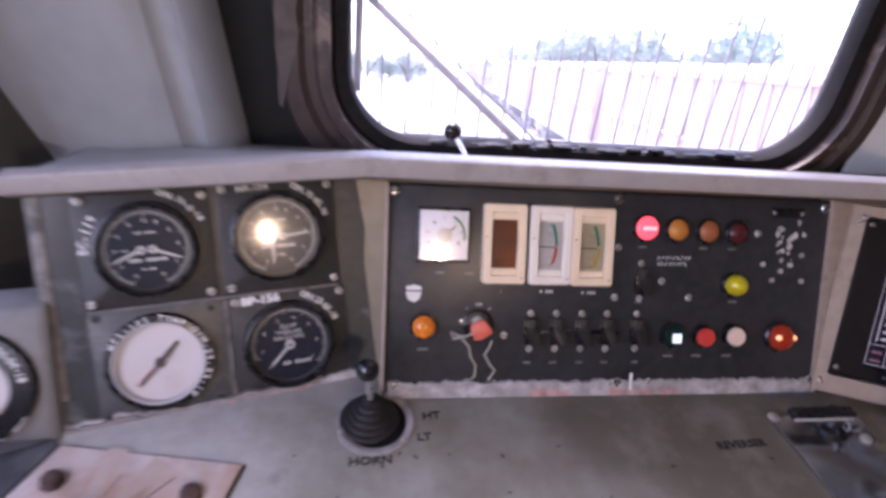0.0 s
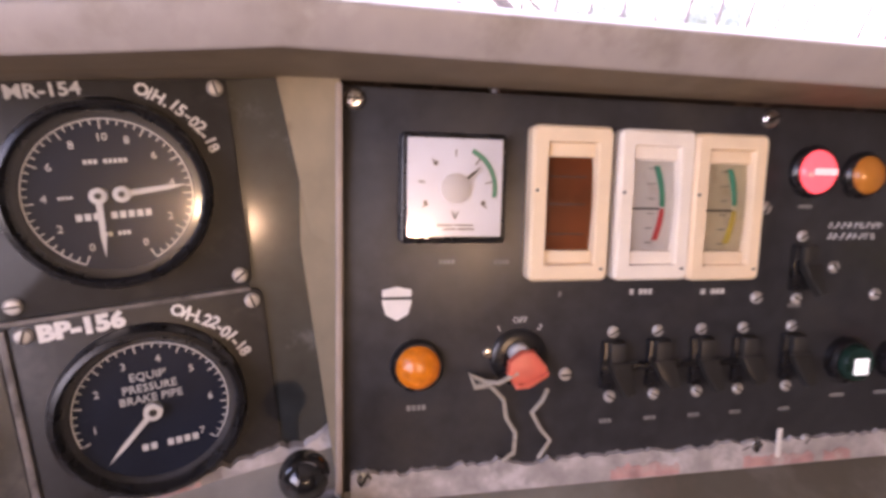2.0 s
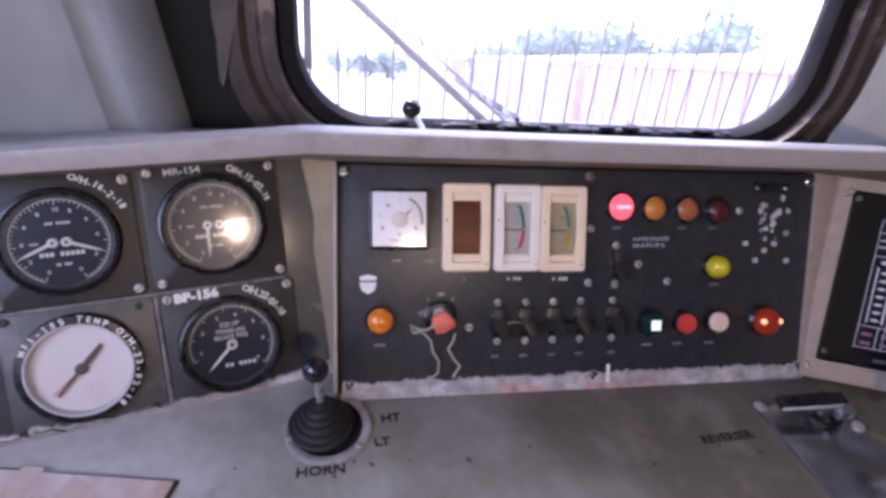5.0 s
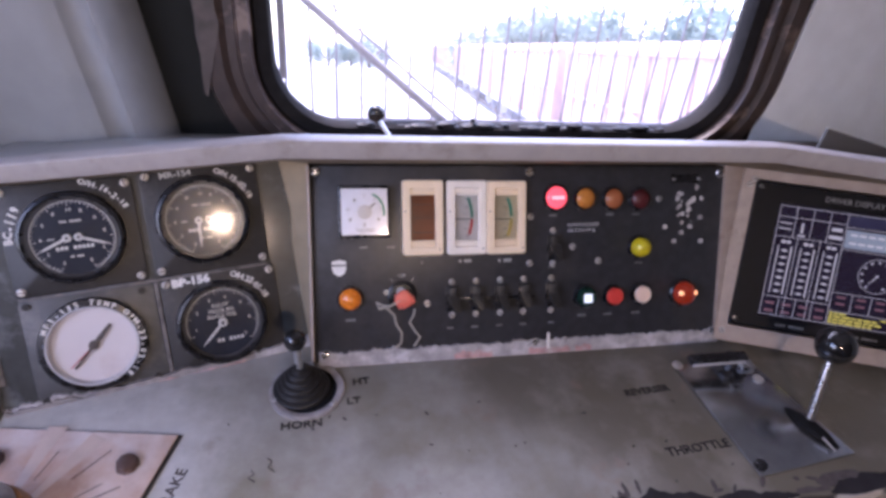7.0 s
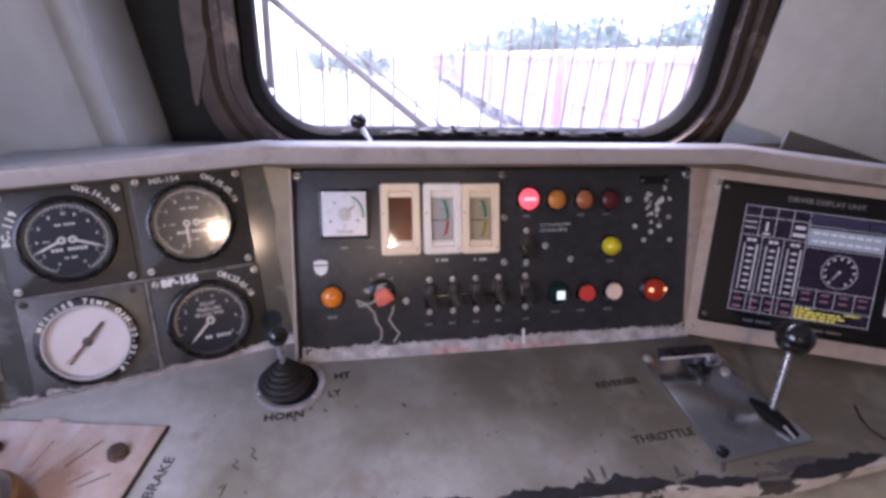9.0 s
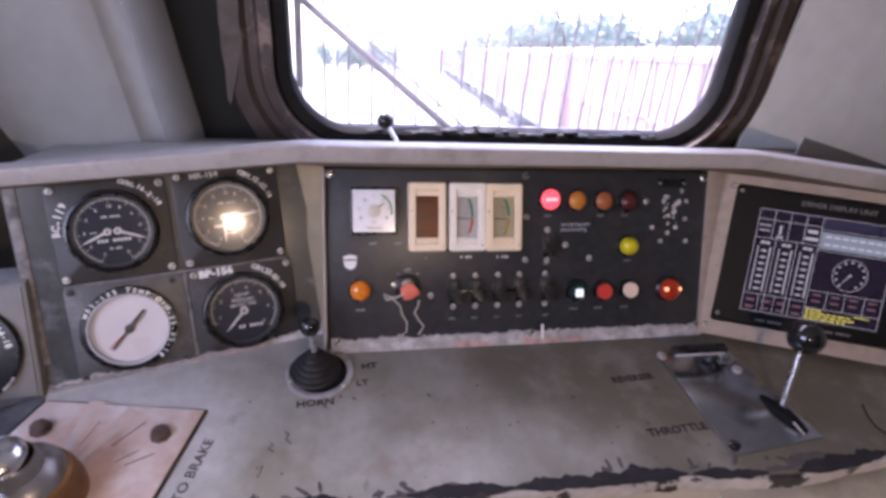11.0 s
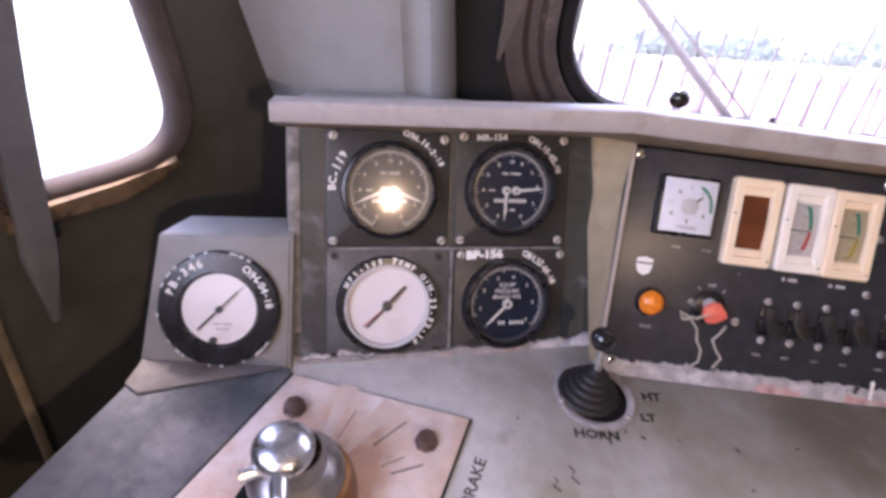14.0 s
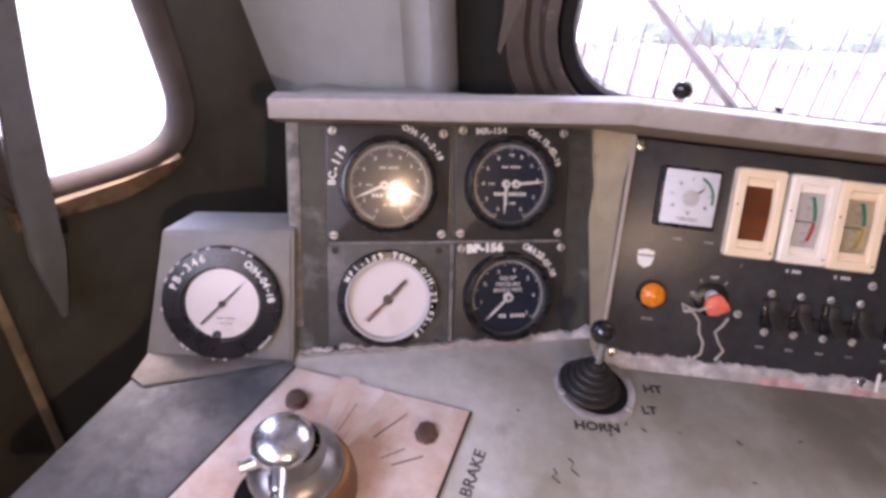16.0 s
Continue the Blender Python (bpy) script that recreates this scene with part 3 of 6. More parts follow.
rows = [[bm.verts.new((p.x, p.y, z)) for p in casing(z)] for z in (0.9, 1.2, 1.5, 1.8, 2.20)]
for a, b in zip(rows[:-1], rows[1:]):
    for k in range(len(a)):
        bm.faces.new((a[k], a[(k + 1) % len(a)], b[(k + 1) % len(a)], b[k]))
bm.faces.new(rows[0][::-1])
bm.faces.new(rows[-1])
setting("trim_corner_post", bm, M_WALL, "rounded grey painted corner casing of the cab with a groove")

# tapering left side wall with its small window, then the straight side behind it
SW = [(-0.158, 0.004), (-0.02, 0.004), (0.026, 0.014), (0.048, 0.036), (0.054, 0.064), (0.050, 0.10), (0.020, 0.26), (-0.010, 0.42), (-0.03, 0.46), (-0.128, 0.46), (-0.128, 0.2)]
for _ in range(2):  # round its corners
    SW = [tuple(Vector(p).lerp(Vector(q), k)) for p, q in zip(SW, SW[1:] + SW[:1]) for k in (0.22, 0.78)]
setting("wall_left", holed_wall([(-0.21, -1.22), (0.31, -1.22), (0.31, 1.10), (-0.21, 1.10)], [SW], -0.014, 0.0), M_SIDE, "dark olive painted side wall narrowing to the nose", SIDE)


def widen(loop, o):
    cx, cy = sum(p[0] for p in loop) / len(loop), sum(p[1] for p in loop) / len(loop)
    out = []
    for i, (x, y) in enumerate(loop):
        a, b = Vector(loop[i - 1]), Vector(loop[(i + 1) % len(loop)])
        t = (b - a).normalized()
        out.append((x + t.y * o, y - t.x * o))
    return out


side_window = thing("window_3", SIDE.copy(), "small side window with worn brown frame", "window", "", "structure")
part("window_frame", ring_sweep([(widen(SW, 0.034), 0.0), (widen(SW, 0.031), 0.010), (widen(SW, 0.022), 0.016), (widen(SW, 0.010), 0.014), (widen(SW, 0.003), 0.008), (widen(SW, -0.002), 0.0), (widen(SW, -0.002), -0.013), (widen(SW, 0.034), -0.013)]), M_MATT_FRAME, side_window, "dark brown window frame")
part("window_sill", prism([(-0.168, -0.033), (-0.045, -0.034), (0.010, -0.027), (0.046, -0.006), (0.040, 0.003), (0.006, -0.008), (-0.045, -0.010), (-0.168, -0.009)], 0.004, 0.024, bevel=0.004), M_RUST_FRAME, side_window, "chipped brown wooden sill")
pane = part("pane", prism(widen(SW, -0.001), -0.010, -0.007), M_PANE, side_window)
pane.visible_shadow = False

back_y = -1.35
DRIVER_WIN = [(-0.78, 1.15), (0.12, 1.15), (0.12, 1.82), (-0.78, 1.82)]
LSTRAIGHT = pose(-0.805, 0, 0) @ pose(0, 0, 0, 90, 0, 90)
setting("wall_left_rear", holed_wall([(back_y, 0), (0.645, 0), (0.247, 2.25), (back_y, 2.25)], [DRIVER_WIN], -0.05, 0.0), M_SIDE, "dark painted side wall with the driver's window", LSTRAIGHT)
setting("wall_right", holed_wall([(back_y, 0), (1.154, 0), (0.757, 2.25), (back_y, 2.25)], [], 0.0, 0.05), M_WALL, "grey painted far side wall", pose(2.12, 0, 0) @ pose(0, 0, 0, 90, 0, 90))
setting("wall_back", holed_wall([(-0.86, 0), (2.17, 0), (2.17, 2.25), (-0.86, 2.25)], [], -0.05, 0.0), M_BACK, "dark painted rear cab wall", frame_at((0, back_y, 0), 0, 0))
# yellowed door edge and rail on the left wall
setting("trim_door_edge", boxes((-0.214, -0.201, -0.55, 1.1, 0.0, 0.009), bevel=0.003), M_EDGE, "dull brown door edge strip on the side wall", SIDE)
setting("trim_side_rail", boxes((0.16, 0.475, 0.992, 1.006, 0.0, 0.008), bevel=0.003), M_WORN_JAMB, "dull brown horizontal rail on the side wall", pose(-0.805, 0, 0) @ pose(0, 0, 0, 90, 0, 90))

# grey tapered bar in front of the side window
stay = thing("window_stay", SIDE @ at(-0.007, 0, 0.02), "grey tapered metal bar standing before the side window", "bar")
part("bar", prism([(-0.141, -0.160), (-0.124, -0.07), (-0.119, 0.0), (-0.108, 0.12), (-0.091, 0.262), (-0.070, 0.45), (-0.098, 0.45), (-0.119, 0.264), (-0.133, 0.15), (-0.150, 0.04), (-0.160, -0.07), (-0.150, -0.162)], 0.0, 0.009, bevel=0.003), M_STAY, stay)
part("bracket", boxes((-0.135, -0.112, -0.055, -0.03, -0.02, 0.001), bevel=0.002), M_WALL_DARK, stay, "dark wall bracket")

# ---- control desk ----
DESK_EDGE = [(-0.676, -0.284), (-0.557, -0.347), (-0.395, -0.432), (-0.365, -0.430), (-0.27, -0.334), (-0.192, -0.252), (-0.165, -0.243), (-0.011, -0.258), (0.20, -0.262), (0.426, -0.266), (0.596, -0.280), (0.660, -0.277), (0.775, -0.265), (0.95, -0.245)]
desk = thing("control_desk", Matrix(), "driver's control desk in worn grey paint with angled instrument panels", "control desk")
top_pts = DESK_EDGE + [(0.97, 0.05), (0.66, 0.12), (-0.05, 0.12), (-0.60, 0.02), (-0.622, -0.09)]
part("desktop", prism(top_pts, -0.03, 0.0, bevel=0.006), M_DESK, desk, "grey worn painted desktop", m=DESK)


def quad_slab(corners, thick, normal):
    bm = bmesh.new()
    a = [bm.verts.new(Vector(c)) for c in corners]
    b = [bm.verts.new(Vector(c) - normal * thick) for c in corners]
    bm.faces.new(a)
    bm.faces.new(b[::-1])
    for i in range(4):
        j = (i + 1) % 4
        bm.faces.new((a[i], b[i], b[j], a[j]))
    bmesh.ops.bevel(bm, geom=list(bm.edges), offset=0.0015, segments=2, affect="EDGES", profile=0.5)
    return bm


def strip_along(line, z0, z1, out0, out1, bm=None):
    """A band along an edge line of the desk, outside it."""
    bm = bm or bmesh.new()
    rows = []
    for i, (x, y) in enumerate(line):
        a, b = Vector(line[max(0, i - 1)]), Vector(line[min(len(line) - 1, i + 1)])
        t = (b - a).normalized()
        n = Vector((t.y, -t.x))
        p, q = Vector((x, y)) + n * out0, Vector((x, y)) + n * out1
        rows.append([bm.verts.new(v) for v in ((p.x, p.y, z0), (p.x, p.y, z1), (q.x, q.y, z1), (q.x, q.y, z0))])
    for a, b in zip(rows[:-1], rows[1:]):
        for i in range(4):
            bm.faces.new((a[i], a[(i + 1) % 4], b[(i + 1) % 4], b[i]))
    bm.faces.new(rows[0])
    bm.faces.new(rows[-1][::-1])
    return bm


def finer(line, step=0.012):
    out = []
    for a, b in zip(line[:-1], line[1:]):
        k = max(1, int((Vector(b) - Vector(a)).length / step))
        out += [(a[0] + (b[0] - a[0]) * i / k, a[1] + (b[1] - a[1]) * i / k) for i in range(k)]
    return out + [line[-1]]


bm = strip_along(finer(DESK_EDGE), -0.026, -0.002, 0.0, 0.007)
for v in bm.verts:
    s = noise.noise(Vector((v.co.x * 30, v.co.y * 30, 3)))
    v.co.z += 0.003 * s
    v.co.y += 0.003 * noise.noise(Vector((v.co.x * 45, v.co.y * 45, 9)))
part("edge_strip", bm, M_DESK_EDGE, desk, "chipped desk edge with bare dark patches", m=DESK)
part("skirt", strip_along(DESK_EDGE, -1.03, -0.026, -0.05, -0.03), M_KNEE, desk, "dark olive painted desk front", m=DESK)

part("knee_panel", quad_slab([Vector((-0.166, -0.240, -0.030)), Vector((-0.150, -0.400, -0.300)), Vector((0.640, -0.430, -0.300)), Vector((0.640, -0.272, -0.030))], 0.012, Vector((0, -0.86, 0.5))), M_SKIRT, desk, "cream sloping panel above the driver's knees", m=DESK)
part("front_ledge", prism([(0.50, -0.262), (0.50, -0.40), (1.02, -0.40), (1.02, -0.235)][::-1], -0.062, -0.042, bevel=0.003), M_SKIRT, desk, "greenish grey ledge below the desk edge", m=DESK)
part("side_sheet", prism([(-0.674, -0.284), (-0.560, -0.344), (-0.552, -0.306), (-0.450, -0.064), (-0.470, -0.045), (-0.62, -0.065), (-0.622, -0.09)], 0.0, 0.004, bevel=0.001), M_SHEET, desk, "blue-grey painted sheet on the desk wing", m=DESK)

# paint flaked off along the front edge
rnd = random.Random(11)
bm = bmesh.new()
for i in range(46):
    x = rnd.choice((rnd.uniform(-0.16, 0.05), rnd.uniform(0.0, 0.62)))
    y = -0.262 + abs(rnd.gauss(0, 0.012)) + rnd.uniform(0, 0.006)
    if x > 0.6:
        y -= 0.008
    r = rnd.uniform(0.002, 0.007)
    lathe([(r, 0.0), (r * 0.9, 0.0006), (0, 0.0007)], 7, bm, at(x, y, 0.0, rnd.uniform(0, 180)) @ Matrix.Diagonal((rnd.uniform(0.8, 2.4), rnd.uniform(0.4, 0.8), 1, 1)))
for i in range(26):
    x, y, r = rnd.uniform(-0.22, 0.55), rnd.uniform(-0.25, -0.08), rnd.uniform(0.0008, 0.003)
    lathe([(r, 0.0), (r * 0.9, 0.0005), (0, 0.0006)], 6, bm, at(x, y, 0.0, rnd.uniform(0, 180)) @ Matrix.Diagonal((rnd.uniform(0.8, 2.0), 0.7, 1, 1)))
n = 26
for cx, cy, w, h in ((0.640, -0.262, 0.090, 0.022), (0.585, -0.272, 0.06, 0.012), (0.24, -0.258, 0.10, 0.010), (0.05, -0.256, 0.07, 0.008)):
    prism([(cx + w / 2 * math.cos(2 * math.pi * k / n) * (1 + 0.3 * noise.noise(Vector((k * 0.7, cx * 20, 1)))), max(-0.2745, cy + h / 2 * math.sin(2 * math.pi * k / n) * (1 + 0.7 * noise.noise(Vector((k * 0.9, cx * 20, 4)))))) for k in range(n)], 0.0, 0.0007, bm=bm)
M_TORN = mat("torn_edge_black", (0.026, 0.024, 0.027), 0.65, spec=0.25, var=0.3, scale=60, bump=0.3, stain=(0.085, 0.070, 0.058), stain_at=0.60, stain_scale=30, soft=0.1)


def torn_edge(x0, x1, wide, seed):
    """Paint torn off along the desk edge down to black primer, with an uneven inner border."""
    edge = [p for p in finer(DESK_EDGE, 0.004) if x0 <= p[0] <= x1]
    inner = []
    for i, (x, y) in enumerate(edge):
        end = min(1, i / 8, (len(edge) - 1 - i) / 8)
        inner.append((x, y + 0.003 + wide * end * max(0.12, 0.75 + 0.9 * noise.noise(Vector((x * 26, seed, 0))) + 0.5 * noise.noise(Vector((x * 90, seed, 4))))))
    outer = [(x, y - 0.0085 * min(1, i / 8, (len(edge) - 1 - i) / 8) * (0.8 + 0.4 * noise.noise(Vector((x * 60, seed, 9))))) for i, (x, y) in enumerate(edge)]
    return prism(outer + inner[::-1], 0.0, 0.0012)


for k, (x0, x1, wide) in enumerate(((-0.104, -0.036, 0.007), (0.038, 0.190, 0.011), (0.185, 0.440, 0.013), (0.445, 0.560, 0.008), (0.605, 0.775, 0.015))):
    part("torn_edge", torn_edge(x0, x1, wide, 3 + k), M_TORN, desk, "black torn paint along the desk edge", m=DESK)
part("paint_chip", bm, M_CHIP, desk, "dark chips in the desk paint", m=DESK)["kind"] = "stuff"

# instrument panels of the desk
part("centre_panel", prism(rounded(-0.014, 0.667, 0.008, 0.300, 0.003, 2), -0.012, 0.0, bevel=0.001), M_PANEL, desk, "black enamelled centre panel", m=PANEL)
bm = prism([(-0.425, -0.03), (-0.063, -0.03), (-0.063, 0.292), (-0.425, 0.292)], -0.012, 0.0)
# the outer margin of the sheet is bent a little forward at its foot
front = [(-0.063, -0.03, 0.0035), (0.0, -0.03, 0.0058), (-0.020, 0.292, -0.0015), (-0.063, 0.292, -0.003)]
rim = [[bm.verts.new((x, y, z + w)) for x, y, z in front] for w in (0.0, -0.012)]
bm.faces.new(rim[0])
bm.faces.new(rim[1][::-1])
for k in range(4):
    bm.faces.new((rim[0][k], rim[1][k], rim[1][(k + 1) % 4], rim[0][(k + 1) % 4]))
part("left_panel", bm, M_LEFT, desk, "dark grey enamelled gauge panel", sharp=1, m=LEFT)


# cream corner strips between the panels
n0 = (PANEL.to_3x3() @ Vector((0, 0, 1)) + LEFT.to_3x3() @ Vector((0, 0, 1))).normalized()
part("corner_strip", quad_slab([LEFT @ Vector((0.003, -0.028, 0.008)), PANEL @ Vector((-0.013, 0.0, 0.007)), PANEL @ Vector((-0.012, 0.305, 0.009)), LEFT @ Vector((-0.035, 0.303, 0.009))], 0.03, n0), M_CREAM, desk, "chipped cream corner strip")
part("strip_edge", quad_slab([PANEL @ Vector((-0.0165, 0.012, 0.0095)), PANEL @ Vector((-0.0115, 0.012, 0.0095)), PANEL @ Vector((-0.0105, 0.300, 0.0115)), PANEL @ Vector((-0.0150, 0.300, 0.0115))], 0.006, n0), M_CASING, desk, "pale rubbed edge of the strip")
n1 = (PANEL.to_3x3() @ Vector((0, 0, 1)) + RIGHT.to_3x3() @ Vector((0, 0, 1))).normalized()
part("corner_strip", quad_slab([PANEL @ Vector((0.655, 0.0, 0.006)), RIGHT @ Vector((-0.022, 0.0, 0.006)), RIGHT @ Vector((-0.030, 0.303, 0.006)), PANEL @ Vector((0.662, 0.303, 0.006))], 0.03, n1), M_CASING, desk, "chipped cream corner strip")
part("display_casing", ring_sweep([(rounded(-0.032, 0.40, 0.0, 0.302, 0.004), 0.0), (rounded(-0.030, 0.398, 0.002, 0.300, 0.004), 0.012), (rounded(-0.009, 0.325, 0.030, 0.281, 0.006), 0.012), (rounded(-0.009, 0.325, 0.030, 0.281, 0.006), -0.03), (rounded(-0.032, 0.40, 0.0, 0.302, 0.004), -0.03)]), M_CASING, desk, "cream painted display casing", m=RIGHT)
part("back_plate", boxes((-0.03, 0.398, 0.0, 0.30, -0.05, -0.03)), M_PANEL, desk, m=RIGHT)


# overhanging hood above the panels: an upright lip, and a tan underside sloping back to the panels
HOOD_FRONT = [Vector(p) for p in ((-0.500, 0.595, 1.2215), (-0.092, 0.607, 1.2580), (0.645, 0.607, 1.2550), (1.000, 0.470, 1.2430))]
HOOD_HIGH = (0.0240, 0.0255, 0.026, 0.030)
HOOD_FOOT = [LEFT @ Vector((-0.430, 0.283, 0.003)), LEFT @ Vector((-0.030, 0.287, 0.003)), PANEL @ Vector((0.658, 0.302, 0.006)), RIGHT @ Vector((0.42, 0.300, 0.0125))]
HOOD_FOOT[1:2] = [HOOD_FOOT[1], PANEL @ Vector((-0.005, 0.302, 0.006))]
HOOD_EDGE = [HOOD_FRONT[0], HOOD_FRONT[1], HOOD_FRONT[1] + Vector((0.02, 0, 0)), HOOD_FRONT[2], HOOD_FRONT[3]]


def swept(rows):
    bm = bmesh.new()
    rows = [[bm.verts.new(v) for v in row] for row in rows]
    for a, b in zip(rows[:-1], rows[1:]):
        n = len(a)
        for i in range(n):
            bm.faces.new((a[i], a[(i + 1) % n], b[(i + 1) % n], b[i]))
    bm.faces.new(rows[0])
    bm.faces.new(rows[-1][::-1])
    return bm


def backward(line, i):
    t = line[min(len(line) - 1, i + 1)] - line[max(0, i - 1)]
    t.z = 0
    t.normalize()
    return Vector((-t.y, t.x, 0))


def hood():
    rows, up = [], Vector((0, 0, 1))
    for i, p in enumerate(HOOD_FRONT):
        back, h = backward(HOOD_FRONT, i), HOOD_HIGH[i]
        rows.append([p, p + up * h, p + back * 0.028 + up * h, p + back * 0.028 + up * (h - 0.008), p + back * 0.008 + up * (h - 0.008), p + back * 0.008])
    bm = swept(rows)
    edges = [e for e in bm.edges if abs(e.verts[0].co.z - e.verts[1].co.z) < 0.05 and e.calc_length() > 0.1]
    bmesh.ops.bevel(bm, geom=edges, offset=0.0025, segments=3, affect="EDGES", profile=0.5)
    return bm


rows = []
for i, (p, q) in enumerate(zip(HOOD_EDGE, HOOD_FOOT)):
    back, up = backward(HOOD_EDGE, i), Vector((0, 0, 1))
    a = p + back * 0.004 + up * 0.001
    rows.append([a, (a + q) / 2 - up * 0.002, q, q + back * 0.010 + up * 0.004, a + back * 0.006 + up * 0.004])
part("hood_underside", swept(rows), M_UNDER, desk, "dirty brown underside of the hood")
part("hood_lip", hood(), M_HOOD, desk, "pale grey painted hood lip above the panels")
bm = bmesh.new()
low = [p + backward(HOOD_FRONT, i) * 0.026 + Vector((0, 0, HOOD_HIGH[i] - 0.010)) for i, p in enumerate(HOOD_FRONT)]
lo = [bm.verts.new((p.x, p.y, p.z + 0.001)) for p in low]
hi = [bm.verts.new((p.x, 0.90, 1.19)) for p in low]
for i in (1, 2):
    bm.faces.new((lo[i], lo[i + 1], hi[i + 1], hi[i]))
bmesh.ops.solidify(bm, geom=list(bm.faces), thickness=0.006)
part("hood_shelf", bm, M_FRAME, desk, "dark shelf behind the hood lip")
a, b = low[0], low[1]
part("corner_shelf", quad_slab([a - Vector((0, 0, 0.001)), b - Vector((0, 0, 0.001)), Vector((b.x, 0.90, 1.190)), Vector((a.x, 0.90, 1.190))], 0.006, Vector((0, 0, 1))), M_WALL, desk, "grey shelf between the hood and the corner casing")



def ragged_band(x0, x1, y0, y1, z, seed, amp, rise=0.0, deep=0.004):
    """A band of bare worn paint with an uneven upper edge."""
    n = int((x1 - x0) / 0.003)
    up = [(x0 + (x1 - x0) * i / n, y1 + rise * i / n + amp * (noise.noise(Vector((i * 0.12, seed, 0))) + 0.5 * noise.noise(Vector((i * 0.5, seed, 5))) + 0.3 * noise.noise(Vector((i * 1.7, seed, 8))))) for i in range(n + 1)]
    bm = bmesh.new()
    lo = [bm.verts.new((x, y0, z)) for x, y in up]
    hi = [bm.verts.new((x, y, z)) for x, y in up]
    lo2 = [bm.verts.new((x, y0, z - deep)) for x, y in up]
    hi2 = [bm.verts.new((x, y + 0.001, z - deep)) for x, y in up]
    for i in range(n):
        bm.faces.new((lo[i], lo[i + 1], hi[i + 1], hi[i]))
        bm.faces.new((hi[i], hi[i + 1], hi2[i + 1], hi2[i]))
        bm.faces.new((lo2[i + 1], lo2[i], lo[i], lo[i + 1]))
    return bm


part("worn_band", ragged_band(-0.006, 0.664, 0.0, 0.022, 0.0035, 3, 0.007), M_BARE, desk, "bare worn paint along the panel foot", m=PANEL)
part("worn_band", ragged_band(-0.415, -0.105, -0.018, -0.004, 0.0110, 8, 0.006, 0.010, 0.009), M_BARE_DULL, desk, "bare worn paint along the gauge panel foot", m=LEFT)
part("sealing_bead", boxes((-0.055, 0.62, -0.004, 0.006, 0.0, 0.005), bevel=0.002), M_BARE, desk, m=DESK @ at(0, 0.012, 0))
for k, (x0, x1) in enumerate(((0.200, 0.262), (0.322, 0.392), (0.402, 0.430))):
    part("red_streak", ragged_band(x0, x1, 0.001, 0.010, 0.0042, 21 + k, 0.010), M_RED_OX, desk, "pinkish red paint showing through", m=PANEL)
part("red_streak", ragged_band(-0.31, -0.12, -0.0175, -0.0095, 0.0118, 25, 0.004, 0.009, 0.009), M_RED_OX, desk, "red oxide paint showing through", m=LEFT)
for i, (u, v) in enumerate(((-0.003, 0.291), (0.321, 0.291), (0.655, 0.289), (0.004, 0.019), (0.335, 0.019), (0.655, 0.020))):
    bmw = screw(desk, 0, 0, 0, 0.007, M_STEEL, 20 * i)
    bmw.matrix_local = PANEL @ at(u, v, 0.0)
for i, (u, v) in enumerate(((-0.012, 0.28), (-0.018, 0.27), (0.318, 0.26), (0.345, 0.15), (0.318, 0.012), (-0.016, 0.02))):
    bmw = screw(desk, 0, 0, 0, 0.005, M_SCREW, 25 * i)
    bmw.matrix_local = RIGHT @ at(u, v, 0.013)

# ---- gauges of the left panel ----
def gauge_ticks(r0, r1, a0, a1, n, w, z, major=5):
    bm = bmesh.new()
    for i in range(n + 1):
        a = radians(a0 + (a1 - a0) * i / n)
        m = Matrix.Rotation(a, 4, "Z")
        ri = r0 if i % major == 0 else (r0 + r1) / 2
        k = len(bm.verts)
        box(bm, ri, r1, -w / 2, w / 2, z, z + 0.0003)
        bm.verts.ensure_lookup_table()
        bmesh.ops.transform(bm, matrix=m, verts=bm.verts[k:])
    return bm


def arc_band(r0, r1, a0, a1, z, n=24):
    bm = bmesh.new()
    pts = [(r1 * math.cos(radians(a0 + (a1 - a0) * i / n)), r1 * math.sin(radians(a0 + (a1 - a0) * i / n))) for i in range(n + 1)]
    pts += [(r0 * math.cos(radians(a1 + (a0 - a1) * i / n)), r0 * math.sin(radians(a1 + (a0 - a1) * i / n))) for i in range(n + 1)]
    return prism(pts, z, z + 0.0003, bm=bm)


def numerals(items, r, size, z):
    bm = bmesh.new()
    for s, a in items:
        letters(s, size, bm, at(r * math.cos(radians(a)), r * math.sin(radians(a)), z))
    return bm


def pointer(parent, angle, length, tail, w, z, material, cx=0.0, cy=0.0, name="pointer"):
    pts = [(-tail, -w * 0.6), (length * 0.7, -w * 0.45), (length, 0), (length * 0.7, w * 0.45), (-tail, w * 0.6)]
    return part(name, prism(pts, z, z + 0.0008), material, parent, m=at(cx, cy, 0, angle))


def legend_bars(rows, z):
    """Writing too small to read: short bars of its size."""
    spans = []
    for x, y, w, h in rows:
        n = max(1, round(w / (h * 1.05)))
        step = w / n
        for i in range(n):
            if n > 4 and i == n // 2 - 1:
                continue
            cx = x - w / 2 + step * (i + 0.5)
            spans.append((cx - step * 0.36, cx + step * 0.36, y - h / 2, y + h / 2, z, z + 0.0003))
    return boxes(*spans)


M_RING = mat("gauge_inner_ring", (0.06, 0.06, 0.065), 0.35, var=0.15, scale=60, bump=0.05)


